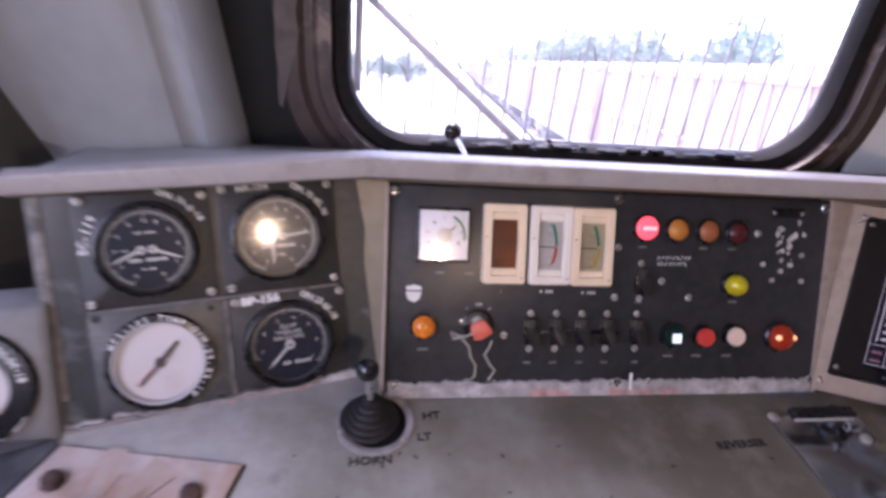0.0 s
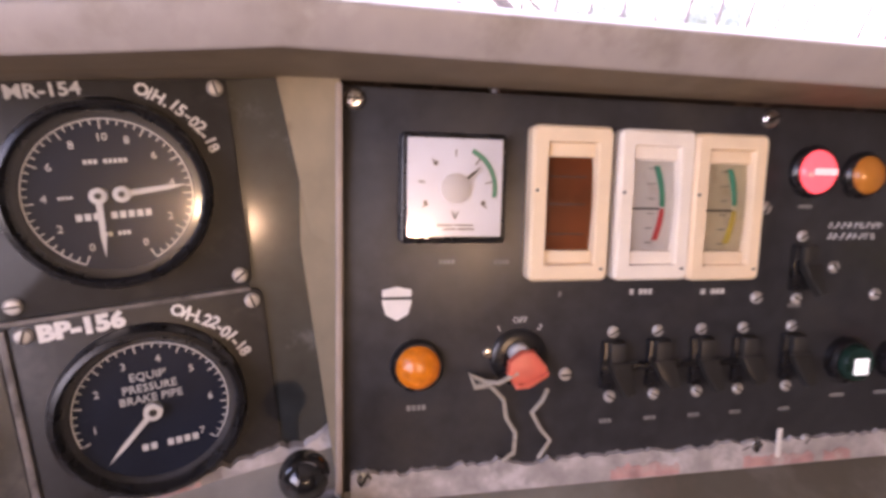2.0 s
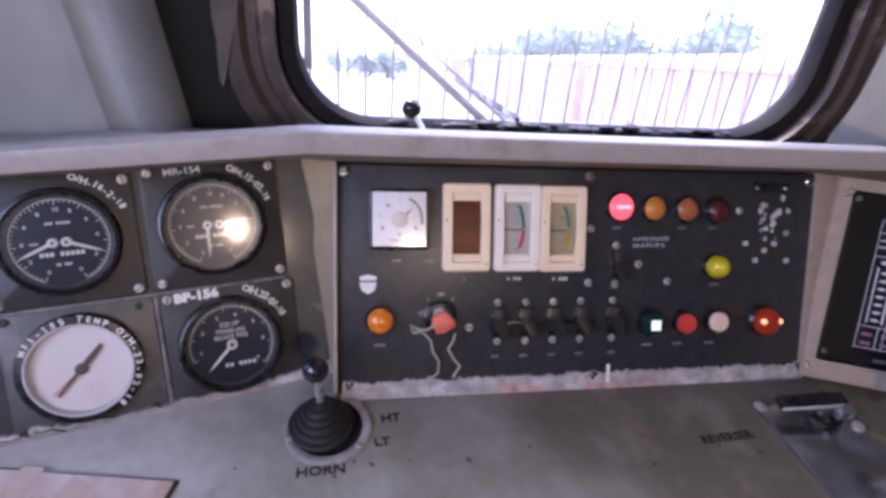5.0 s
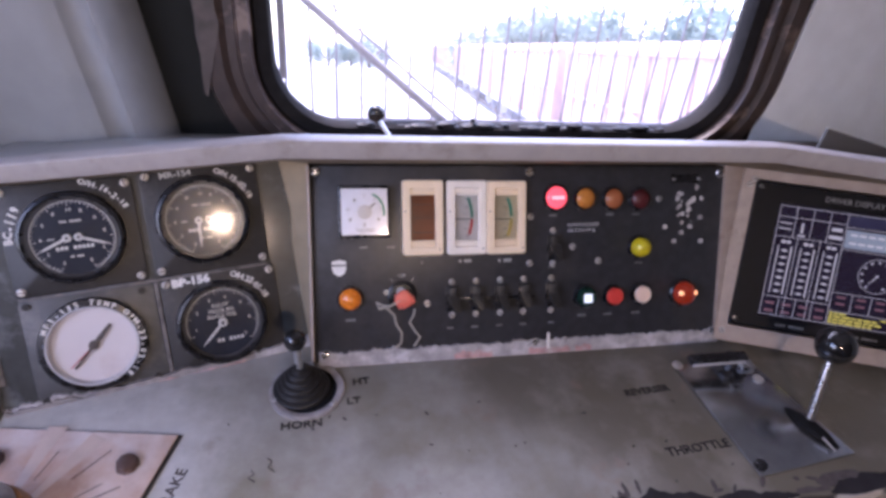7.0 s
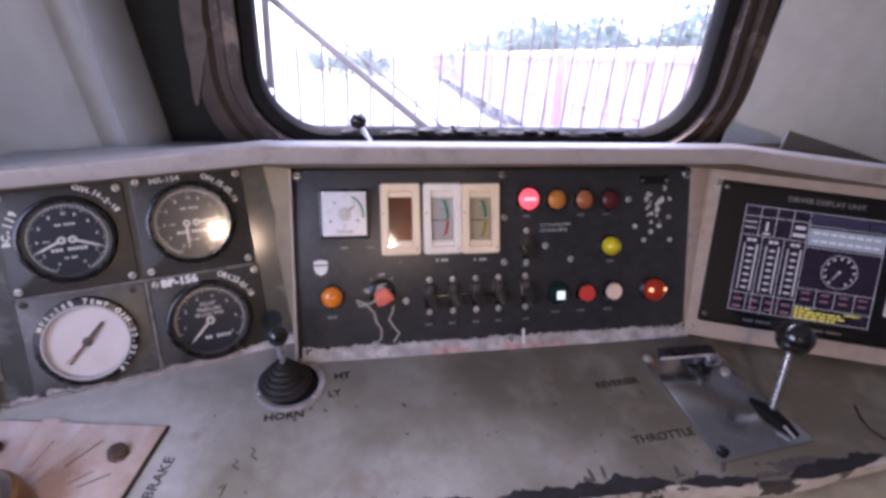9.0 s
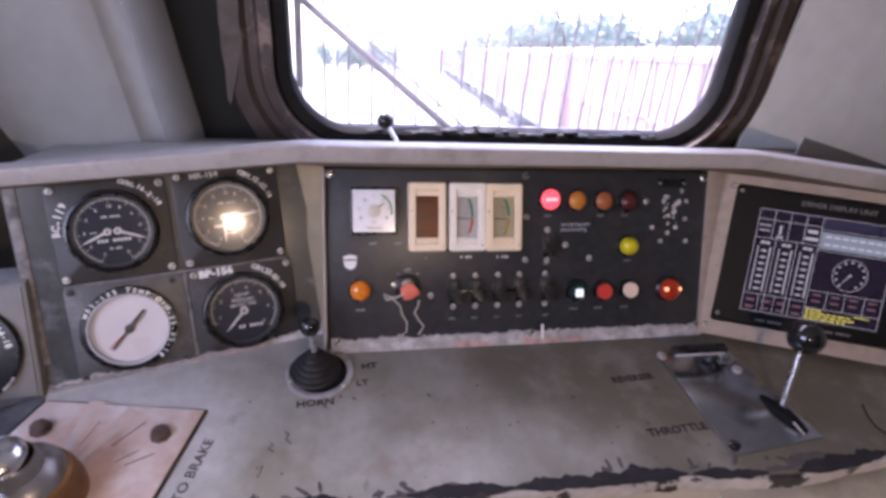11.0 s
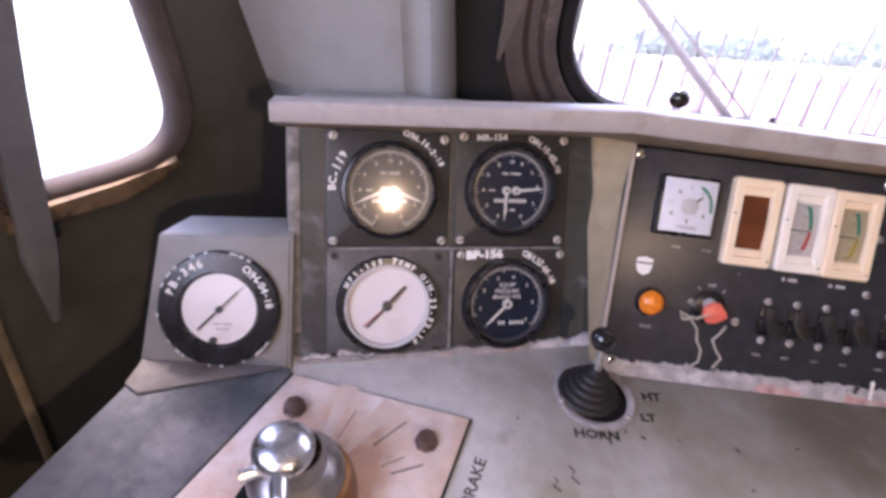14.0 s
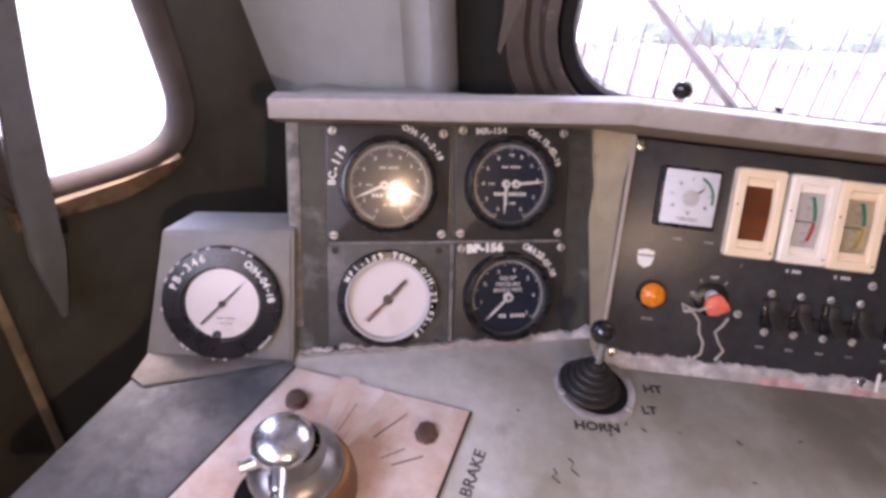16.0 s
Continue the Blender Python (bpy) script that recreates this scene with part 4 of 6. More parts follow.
def black_gauge(u, v, r, plate, label, pointers, kind):
    """Black-dialled pressure gauge on a square plate."""
    g = thing("pressure_gauge", LEFT @ at(u, v), label, "gauge", "gauges of the left panel")
    x0, x1, y0, y1 = plate[0] - u, plate[1] - u, plate[2] - v, plate[3] - v
    part("mounting_plate", prism(rounded(x0, x1, y0, y1, 0.006, 4), 0.0, 0.005, bevel=0.0012), M_PLATE, g, "black square mounting plate")
    part("bezel", lathe([(r * 1.02, 0.004), (r * 1.02, 0.014), (r * 0.985, 0.020), (r * 0.93, 0.021), (r * 0.88, 0.016), (r * 0.86, 0.008), (r * 1.02, 0.004)], 64), M_BEZEL, g, "glossy black bezel ring")
    part("inner_ring", lathe([(r * 0.90, 0.0150), (r * 0.83, 0.0088), (r * 0.83, 0.0070), (r * 0.90, 0.0070)], 48), M_RING, g, "dull grey ring inside the bezel")
    part("dial", lathe([(r * 0.83, 0.0060), (r * 0.83, 0.0085), (0, 0.0085)], 48), M_DIAL_BLACK, g, "black dial face")
    z = 0.0089
    if kind == "duplex":
        part("scale_marks", gauge_ticks(r * 0.70, r * 0.79, -65, 245, 50, 0.0008, z), M_MARK, g)
        part("scale_arc", arc_band(r * 0.795, r * 0.81, -65, 245, z, 60), M_MARK, g)
        part("numerals", numerals([(s, a) for s, a in zip(("0", "2", "4", "6", "8", "10"), (-65, -28, 8, 40, 68, 90))] + [(s, a) for s, a in zip(("0", "2", "4", "6", "8"), (245, 212, 180, 148, 118))], r * 0.61, r * 0.118, z), M_MARK, g)
        part("legend", legend_bars([(0, r * 0.36, r * 0.42, r * 0.045), (0, -r * 0.22, r * 0.74, r * 0.075), (0, -r * 0.42, r * 0.26, r * 0.045), (-r * 0.42, 0, r * 0.14, r * 0.03)], z), M_MARK, g)
        for a, dx in zip(pointers, (-r * 0.11, r * 0.11)):
            pointer(g, a, r * 0.66, r * 0.05, r * 0.055, 0.0125, M_MARK, dx, 0.0)
            part("hub", lathe([(r * 0.085, 0.009), (r * 0.085, 0.0145), (r * 0.05, 0.0150), (0, 0.0150)], 20), M_MARK, g, m=at(dx, 0))
            part("hub_pin", lathe([(r * 0.035, 0.0150), (r * 0.03, 0.0157), (0, 0.0158)], 12), M_INK, g, m=at(dx, 0))
    else:
        part("scale_marks", gauge_ticks(r * 0.71, r * 0.79, -40, 200, 35, 0.0008, z), M_MARK, g)
        part("scale_arc", arc_band(r * 0.795, r * 0.81, -40, 200, z, 60), M_MARK, g)
        part("numerals", numerals(list(zip(("7", "6", "5", "4", "3", "2", "1"), (-40, 2, 42, 78, 112, 150, 190))), r * 0.61, r * 0.118, z), M_MARK, g)
        bm = letters("EQUIP'", r * 0.13, None, at(0, r * 0.42, z))
        letters("PRESSURE", r * 0.13, bm, at(0, r * 0.28, z))
        letters("BRAKE PIPE", r * 0.13, bm, at(0, r * 0.14 + r * 0.01, z))
        part("lettering", bm, M_MARK, g)
        part("legend", legend_bars([(r * 0.12, -r * 0.44, r * 0.62, r * 0.08)], z), M_MARK, g)
        for a in pointers:
            pointer(g, a, r * 0.72, r * 0.05, r * 0.055, 0.0125, M_MARK)
        part("hub", lathe([(r * 0.10, 0.009), (r * 0.10, 0.0145), (r * 0.06, 0.0150), (0, 0.0150)], 20), M_MARK, g)
        part("hub_pin", lathe([(r * 0.045, 0.0150), (r * 0.04, 0.0157), (0, 0.0158)], 12), M_INK, g)
    cover = part("cover_glass", lathe([(r * 0.93, 0.0165), (r * 0.93, 0.0172), (0, 0.0172)], 48), M_GLASS, g, "clear cover glass")
    cover.visible_shadow = False
    d = 0.008
    for i, (sx, sy) in enumerate(((x0 + d, y0 + d), (x1 - d, y0 + d), (x0 + d, y1 - d), (x1 - d, y1 - d))):
        screw(g, sx, sy, 0.005, 0.0055, M_SCREW, 35 * i)
    return g


P_BC, P_MR, P_FI, P_BP = (-0.378, -0.226, 0.140, 0.283), (-0.217, -0.066, 0.141, 0.288), (-0.378, -0.222, -0.012, 0.136), (-0.215, -0.060, -0.010, 0.137)
g_bc = black_gauge(-0.302, 0.211, 0.0590, P_BC, "black duplex pressure gauge with hand-painted white marking", (204, -22), "duplex")
g_mr = black_gauge(-0.145, 0.214, 0.0600, P_MR, "black duplex pressure gauge with two white pointers", (-92, 5), "duplex")
g_bp = black_gauge(-0.142, 0.063, 0.0605, P_BP, "black single-pointer brake pipe pressure gauge", (225,), "single")
# hand-painted white identity marks round the gauges
part("painted_mark", arc_letters("BC-119", 0.0135, 0.069, 178, 143, 0.0055, 0.0008), M_WHITE, g_bc, "hand-painted white marking")
part("painted_mark", arc_letters("O/H.16-2-18", 0.0105, 0.0725, 74, 28, 0.0055, 0.0008), M_WHITE, g_bc, "hand-painted white marking")
part("painted_mark", letters("MR-154", 0.0115, None, at(-0.027, 0.066, 0.0055, 3), stretch=1.1, weight=0.0003), M_MARK, g_mr, "hand-painted white marking")
part("painted_mark", arc_letters("O/H.15-02-18", 0.0110, 0.0705, 68, 22, 0.0055, 0.0008), M_WHITE, g_mr, "hand-painted white marking")
part("painted_mark", letters("BP-156", 0.0150, None, at(-0.033, 0.0660, 0.0055, 2), stretch=1.15, weight=0.0009), M_WHITE, g_bp, "hand-painted white marking")
part("painted_mark", arc_letters("O/H.22-01-18", 0.0115, 0.0705, 70, 24, 0.0055, 0.0008), M_WHITE, g_bp, "hand-painted white marking")

# white airflow gauge
r = 0.0600
fi = thing("airflow_gauge", LEFT @ at(-0.303, 0.065), "white-faced round airflow gauge with silver rim", "gauge", "gauges of the left panel")
part("mounting_plate", prism(rounded(P_FI[0] + 0.303, P_FI[1] + 0.303, P_FI[2] - 0.065, P_FI[3] - 0.065, 0.006, 4), 0.0, 0.004, bevel=0.001), M_PLATE_GREY, fi, "dull grey mounting plate")
part("bezel", lathe([(0.0640, 0.003), (0.0640, 0.012), (0.0625, 0.016), (0.0540, 0.017), (0.0525, 0.012), (0.0520, 0.006)], 64), M_BEZEL, fi, "black bezel ring")
part("rim", lathe([(0.0545, 0.010), (0.0540, 0.0190), (0.0520, 0.0190), (0.0500, 0.0125), (0.0500, 0.008)], 64), M_GREY_SILVER, fi, "silver-white inner rim")
part("dial", lathe([(0.0505, 0.007), (0.0505, 0.010), (0, 0.010)], 48), M_DIAL_WHITE, fi, "faded white dial")
part("scale_marks", gauge_ticks(r * 0.70, r * 0.78, -40, 220, 40, 0.0004, 0.0102), M_GREY_SILVER, fi)
part("pointer", prism([(-0.038, -0.0016), (0.006, -0.002), (0.010, -0.0035), (0.034, -0.0022), (0.034, 0.0022), (0.010, 0.0035), (0.006, 0.002), (-0.038, 0.0016)], 0.0125, 0.0132), M_FADED_INK, fi, "grey pointer with red tail", m=at(0, 0, 0, 47))
part("hub", lathe([(0.0065, 0.010), (0.0065, 0.014), (0.004, 0.0148), (0, 0.0149)], 20), M_FADED_INK, fi)
part("pointer_tail", boxes((-0.040, -0.010, -0.0006, 0.0006, 0.0133, 0.0137)), M_REDARC, fi, "thin red tail", m=at(0, 0, 0, 40))
part("painted_mark", arc_letters("MFI-155 TEMP O/H-23-02-18", 0.0098, 0.0585, 150, -52, 0.0172, 0.0005), M_WHITE, fi, "hand-painted white marking")
cover = part("cover_glass", lathe([(0.0510, 0.0150), (0.0510, 0.0155), (0, 0.0155)], 48), M_GLASS, fi)
cover.visible_shadow = False
for sx, sy in ((-0.066, -0.066), (0.066, -0.064), (-0.066, 0.064), (0.066, 0.062)):
    part("bolt_hole", lathe([(0.0045, 0.0), (0.0045, 0.0072), (0.003, 0.0074), (0, 0.0070)], 12), M_INK, fi, "dark empty bolt hole", m=at(sx, sy, 0))

# paint scraped to pale primer at the lower corner of the gauge panel
bm = ragged_band(-0.418, -0.318, -0.018, 0.002, 0.0064, 41, 0.008)
part("scraped_patch", bm, M_BARE, desk, "paint scraped to pale primer", m=LEFT)
part("scraped_patch", ragged_band(-0.108, -0.004, -0.018, 0.008, 0.0110, 52, 0.010, 0.004, 0.009), M_BARE, desk, "paint scraped to pale primer", m=LEFT)
part("worn_edge", boxes((-0.2212, -0.2164, -0.010, 0.134, 0.0, 0.0052), bevel=0.001), M_SEAM, desk, "worn pale seam between the plates", m=LEFT)
part("worn_edge", boxes((-0.376, -0.068, 0.1362, 0.1394, 0.0, 0.0056), bevel=0.001), M_SEAM, desk, "worn pale seam between the plates", m=LEFT)
part("worn_edge", boxes((-0.4235, -0.409, 0.03, 0.285, 0.0, 0.0022), bevel=0.001), M_SEAM, desk, "worn pale outer edge of the gauge panel", m=LEFT)

# ---- separate gauge box ----
pb = thing("gauge_box", BOX.copy(), "grey painted steel box holding a round gauge", "gauge box")
outline = [(-0.177, -0.016), (0.004, -0.016), (0.001, 0.170), (-0.154, 0.164)]
bm = bmesh.new()
fa = [bm.verts.new((x, y, 0)) for x, y in outline]
ba = [bm.verts.new((x + (0.022 if y > 0 and x < -0.1 else 0.0), y + (0.020 if y > 0 else 0.0), -0.045)) for x, y in outline]
bm.faces.new(fa)
bm.faces.new(ba[::-1])
for i in range(4):
    j = (i + 1) % 4
    bm.faces.new((fa[i], ba[i], ba[j], fa[j]))
bmesh.ops.bevel(bm, geom=list(bm.edges), offset=0.004, segments=2, affect="EDGES", profile=0.5)
M_BOXGREY = mat("box_grey_paint", (0.215, 0.207, 0.20), 0.5, var=0.1, scale=40, bump=0.12, stain=(0.13, 0.11, 0.095), stain_at=0.52, stain_scale=9, soft=0.25)
part("body", bm, M_BOXGREY, pb, "grey painted box body")
part("front_plate", prism([(-0.172, -0.012), (-0.001, -0.012), (-0.004, 0.165), (-0.151, 0.159)], 0.0, 0.002, bevel=0.0008), M_BOXGREY, pb, "grey front plate")
M_BOXFOOT = mat("box_foot_grimy_paint", (0.135, 0.125, 0.12), 0.6, spec=0.25, var=0.15, scale=40, bump=0.15, stain=(0.075, 0.058, 0.046), stain_at=0.50, stain_scale=14, soft=0.2)
part("box_foot", quad_slab([DESK @ Vector(p) for p in ((-0.626, -0.074, 0.012), (-0.630, -0.112, 0.0085), (-0.610, -0.122, 0.0080), (-0.456, -0.060, 0.0085))], 0.004, DESK.to_3x3() @ Vector((0, 0, 1))), M_BOXFOOT, desk, "grimy flared foot of the gauge box")
r = 0.070
pg = thing("brake_pipe_gauge", BOX @ at(-0.081, 0.079, 0.002), "round white-faced gauge with wide chipped black flange", "gauge")
part("flange", lathe([(r, 0.0), (r, 0.007), (r * 0.97, 0.010), (r * 0.66, 0.012), (r * 0.62, 0.009), (r * 0.60, 0.004)], 56), M_BEZEL, pg, "wide black flange with chipped rim")
part("dial", lathe([(r * 0.62, 0.003), (r * 0.62, 0.006), (0, 0.006)], 40), M_DIAL_WHITE, pg, "white dial")
part("scale_marks", gauge_ticks(r * 0.50, r * 0.57, -40, 220, 30, 0.0004, 0.0062), M_FADED, pg)
pointer(pg, 47, r * 0.52, r * 0.50, 0.0024, 0.0085, M_INK)
part("hub", lathe([(0.004, 0.006), (0.004, 0.010), (0, 0.0104)], 14), M_INK, pg)
part("legend", legend_bars([(0.004, -0.018, 0.022, 0.0022), (0.004, -0.024, 0.016, 0.0018)], 0.0062), M_FADED, pg)
part("stop_pin", lathe([(0.0045, 0.006), (0.0045, 0.010), (0, 0.0105)], 12), M_INK, pg, m=at(-0.006, -0.038))
part("painted_mark", arc_letters("PB-346", 0.0125, 0.058, 160, 112, 0.0115, 0.0006), M_WHITE, pg, "hand-painted white marking")
part("painted_mark", arc_letters("O/H-04-18", 0.0115, 0.058, 58, 8, 0.0115, 0.0006), M_WHITE, pg, "hand-painted white marking")
bm = bmesh.new()
rnd = random.Random(5)
for k in range(26):
    a = rnd.uniform(60, 330)
    box(bm, r * 0.965, r * 1.003, -0.002 * rnd.random(), 0.004 * rnd.random() + 0.001, 0.0070, 0.0104)
    bm.verts.ensure_lookup_table()
    bmesh.ops.transform(bm, matrix=Matrix.Rotation(radians(a), 4, "Z"), verts=bm.verts[-8:])
part("chip", bm, M_GREY_SILVER, pg, "pale chips on the flange rim")
cover = part("cover_glass", lathe([(r * 0.62, 0.0108), (r * 0.62, 0.0112), (0, 0.0112)], 40), M_GLASS, pg)
cover.visible_shadow = False

# ---- centre panel ----
# square voltmeter
vm = thing("voltmeter", PANEL @ at(0.0655, 0.2325), "square white-faced voltmeter in a black case", "meter")
part("case", prism(rounded(-0.0375, 0.0375, -0.0385, 0.0375, 0.003, 3), 0.0, 0.011, bevel=0.002), M_BEZEL, vm, "black square case")
part("face", boxes((-0.0335, 0.0335, -0.0335, 0.0340, 0.0105, 0.0125), bevel=0.0006), M_METER_FACE, vm, "white meter face")
z = 0.0128
part("green_zone", arc_band(0.0265, 0.0300, -12, 66, z), M_GREEN, vm, "green scale band")
part("scale_marks", gauge_ticks(0.0215, 0.0265, -30, 210, 6, 0.0009, z, 1), M_FADED_INK, vm)
part("lettering", letters("V", 0.009, None, at(0, -0.019, z)), M_INK, vm)
part("legend", legend_bars([(0, -0.0255, 0.026, 0.0012), (0.003, -0.0282, 0.022, 0.0012), (-0.021, -0.010, 0.003, 0.003), (0.020, -0.010, 0.004, 0.003), (-0.014, 0.017, 0.004, 0.003)], z), M_FADED_INK, vm)
pointer(vm, 40, 0.023, 0.004, 0.0022, 0.0140, M_INK)
part("hub", lathe([(0.0105, 0.0126), (0.0105, 0.0150), (0.009, 0.0158), (0, 0.0158)], 28), M_GREY_SILVER, vm, "round grey centre cap")
cover = part("cover_glass", boxes((-0.0335, 0.0335, -0.0335, 0.034, 0.0162, 0.0166)), M_GLASS, vm)
cover.visible_shadow = False


def edge_meter(u0, u1, v0, v1, frame_mat, card_mat, bands, label):
    """Edgewise meter: ivory frame, deep window with a curved scale card and a pointer."""
    w, h = (u1 - u0) / 2, (v1 - v0) / 2
    e = thing("edgewise_meter", PANEL @ at((u0 + u1) / 2, (v0 + v1) / 2), label, "meter", "edgewise meters")
    iw, ih = w - 0.0122, h - 0.0122
    part("frame", ring_sweep([(rounded(-w, w, -h, h, 0.005, 4), 0.0), (rounded(-w, w, -h, h, 0.005, 4), 0.010), (rounded(-w + 0.002, w - 0.002, -h + 0.002, h - 0.002, 0.004, 4), 0.0125),
                              (rounded(-iw - 0.001, iw + 0.001, -ih - 0.001, ih + 0.001, 0.001, 4), 0.0125), (rounded(-iw, iw, -ih, ih, 0.001, 4), 0.0110), (rounded(-iw, iw, -ih, ih, 0.001, 4), 0.0)]), frame_mat, e, "moulded ivory plastic frame")
    bm = bmesh.new()
    n = 14
    rows = []
    for i in range(n + 1):
        y = -ih + 2 * ih * i / n
        zz = 0.0012 + 0.0050 * (1 - (y / ih) ** 2)
        rows.append((bm.verts.new((-iw * 0.98, y, zz)), bm.verts.new((iw * 0.98, y, zz))))
    for a, b in zip(rows[:-1], rows[1:]):
        bm.faces.new((a[0], a[1], b[1], b[0]))
    bmesh.ops.solidify(bm, geom=list(bm.faces), thickness=0.0006)
    part("scale_card", bm, card_mat, e, "curved scale card")
    if bands:
        for (a, b, mm) in bands:
            pts = []
            for i in range(9):
                y = a + (b - a) * i / 8
                x = 0.0105 - 0.006 * (y / 0.03) ** 2
                pts.append((x, y))
            prism_pts = pts + [(x - 0.004, y) for x, y in pts[::-1]]
            part("scale_band", prism(prism_pts, 0.0052, 0.0066), mm, e, "coloured scale band")
        part("scale_marks", boxes(*[(-0.004, 0.002, -0.028 + 0.0112 * i - 0.0003, -0.028 + 0.0112 * i + 0.0003, 0.0052, 0.0066) for i in range(6)]), M_FADED_INK, e)
        part("pointer", boxes((-iw * 0.9, 0.006, -0.0007, 0.0007, 0.0072, 0.0080)), M_INK, e, "black horizontal pointer", m=at(0, -0.002))
    else:
        part("scale_marks", boxes(*[(-iw * 0.8, iw * 0.7, y - 0.0004, y + 0.0004, 0.0045, 0.0064) for y in (-0.022, 0.0, 0.02)]), M_FADED_INK, e)
    for s in (-1, 1):
        part("end_block", boxes((-iw, iw, s * ih - 0.005, s * ih + 0.005, 0.0006, 0.0075), bevel=0.001), frame_mat, e, m=at(0, -s * 0.005))
    cover = part("cover_glass", boxes((-iw, iw, -ih, ih, 0.0098, 0.0102)), M_METER_GLASS, e)
    cover.visible_shadow = False
    for sx, sy in ((w - 0.006, -h + 0.009), (-w + 0.004, 0.010)):
        part("pin", lathe([(0.0012, 0.012), (0.0012, 0.0131), (0, 0.0132)], 8), M_INK, e, m=at(sx, sy))
    return e


edge_meter(0.121, 0.183, 0.166, 0.2785, M_IVORY, M_SCALE_BROWN, (), "ivory-framed edgewise meter with dark amber window")
edge_meter(0.1885, 0.2500, 0.1655, 0.2780, M_IVORY_PALE, M_SCALE_WHITE, ((-0.0005, 0.030, M_GREEN), (-0.026, -0.002, M_REDARC)), "ivory-framed edgewise meter with green and red scale")
edge_meter(0.2505, 0.3130, 0.1645, 0.2770, M_IVORY, M_SCALE_TAN, ((0.002, 0.030, M_GREEN), (-0.028, -0.002, M_YELLOWARC)), "ivory-framed edgewise meter with green and yellow scale")


def indicator(u, v, r, lens, label, high=0.014, core=None, collar=None, group="indicator lamps"):
    """Panel lamp: collar and domed lens."""
    k = thing("indicator_lamp", PANEL @ at(u, v), label, "indicator lamp", group)
    part("collar", lathe([(r * 1.18, 0.0), (r * 1.18, 0.004), (r * 1.05, 0.007), (r * 0.96, 0.007), (r * 0.96, 0.0)], 32), collar or M_BEZEL, k, "black collar")
    base = high * 0.35
    dome = [(r * 0.97, 0.001)] + [(r * 0.97 * math.cos(radians(9 * i)), base + (high - base) * math.sin(radians(9 * i))) for i in range(10)] + [(0, high)]
    part("lens", lathe(dome, 32), lens, k, "domed coloured lens")
    if core and high < 0.02:
        part("filament_or_glint", boxes((-r * 0.55, r * 0.55, -r * 0.14, r * 0.14, high * 0.99, high * 1.02), bevel=r * 0.05), core, k, "bright lit streak")
    elif core:  # two glowing beads that paint the reflected highlights on the deep dome
        for side in (-1, 1):
            part("filament_or_glint", lathe(ball(r * 0.20, 0.0, 12, 8), 12), core, k, "glowing bead for a painted highlight", m=at(side * r * 0.62, r * 0.12, high * 0.80))
    return k


indicator(0.3640, 0.2505, 0.0180, M_L_RED, "lit red round indicator lamp", core=M_L_HOT)
indicator(0.4130, 0.2490, 0.0165, M_L_AMBER_OFF, "unlit amber round indicator lamp")
indicator(0.4620, 0.2480, 0.0165, M_L_BROWN_OFF, "unlit orange-brown round indicator lamp")
indicator(0.5090, 0.2470, 0.0165, M_L_DRED_OFF, "unlit dark red round indicator lamp")
indicator(0.0420, 0.1035, 0.0165, M_L_AMBER, "glowing amber round indicator lamp", high=0.018)
indicator(0.5100, 0.1690, 0.0165, M_L_YELLOW, "shiny yellow domed indicator lamp", high=0.026)
indicator(0.5930, 0.0890, 0.0200, M_L_BIGRED, "large deep red domed lamp glinting warm", high=0.024, core=M_L_GLINT)


def push_button(u, v, r, cap, label, lit=False):
    b = thing("push_button", PANEL @ at(u, v), label, "push button", "push buttons")
    part("collar", lathe([(r * 1.22, 0.0), (r * 1.22, 0.006), (r * 1.08, 0.010), (r * 0.98, 0.010), (r * 0.98, 0.0)], 32), M_BEZEL, b, "black ring")
    part("cap", lathe([(r * 0.96, 0.002), (r * 0.96, 0.013), (r * 0.86, 0.0155), (0, 0.0160)], 32), cap, b)
    if lit:
        part("lit_square", boxes((-r * 0.42, r * 0.42, -r * 0.42, r * 0.42, 0.0158, 0.0168), bevel=0.0006), M_B_LIT, b, "pale lit square", m=at(0.001, -0.002))
    return b


push_button(0.4160, 0.0915, 0.0165, M_B_GREEN, "dark green push button with pale lit square", True)
push_button(0.4660, 0.0900, 0.0145, M_B_RED, "round red panel push button")
push_button(0.5155, 0.0910, 0.0145, M_B_BEIGE, "round beige panel push button")


def toggle(u, v, label, down=False, turned=0):
    """Toggle breaker: slotted body, lever and two fixing screws."""
    t = thing("toggle_switch", PANEL @ at(u, v, 0, turned), label, "switch", "toggle switches")
    part("body", boxes((-0.0095, 0.0095, -0.019, 0.020, 0.0, 0.006), bevel=0.0015), M_BEZEL, t, "black switch body")
    part("hood", boxes((-0.0065, 0.0065, 0.001, 0.020, 0.006, 0.012), bevel=0.0015), M_PLATE, t, "dull black hood over the lever")
    reach = 0.004 if down else 0.0
    lever = prism([(-0.0085, 0.004), (0.0085, 0.004), (0.0120, -0.0165 - reach), (0.0040, -0.0185 - reach), (-0.0040, -0.0080)], 0.0, 0.0065, bevel=0.0012)
    part("lever", lever, M_LEVER, t, "rubbed dark paddle lever", m=at(0, 0, 0.0085) @ pose(0, 0, 0, -14))
    for s in (-1, 1):
        screw(t, 0, s * 0.0262, 0.0, 0.0048, M_SCREW, 30 * s)
    return t


for i, u in enumerate((0.1970, 0.2355, 0.2745, 0.3130, 0.3595)):
    toggle(u, 0.0965, "small black toggle switch with screws above and below", i % 2 == 0)
toggle(0.3615, 0.1720, "small black toggle switch with screws above and below", True)
part("link_bar", boxes((0.186, 0.330, 0.0935, 0.0985, 0.0062, 0.0075), bevel=0.0006), M_BEZEL, desk, "thin black interlock bar", m=PANEL)

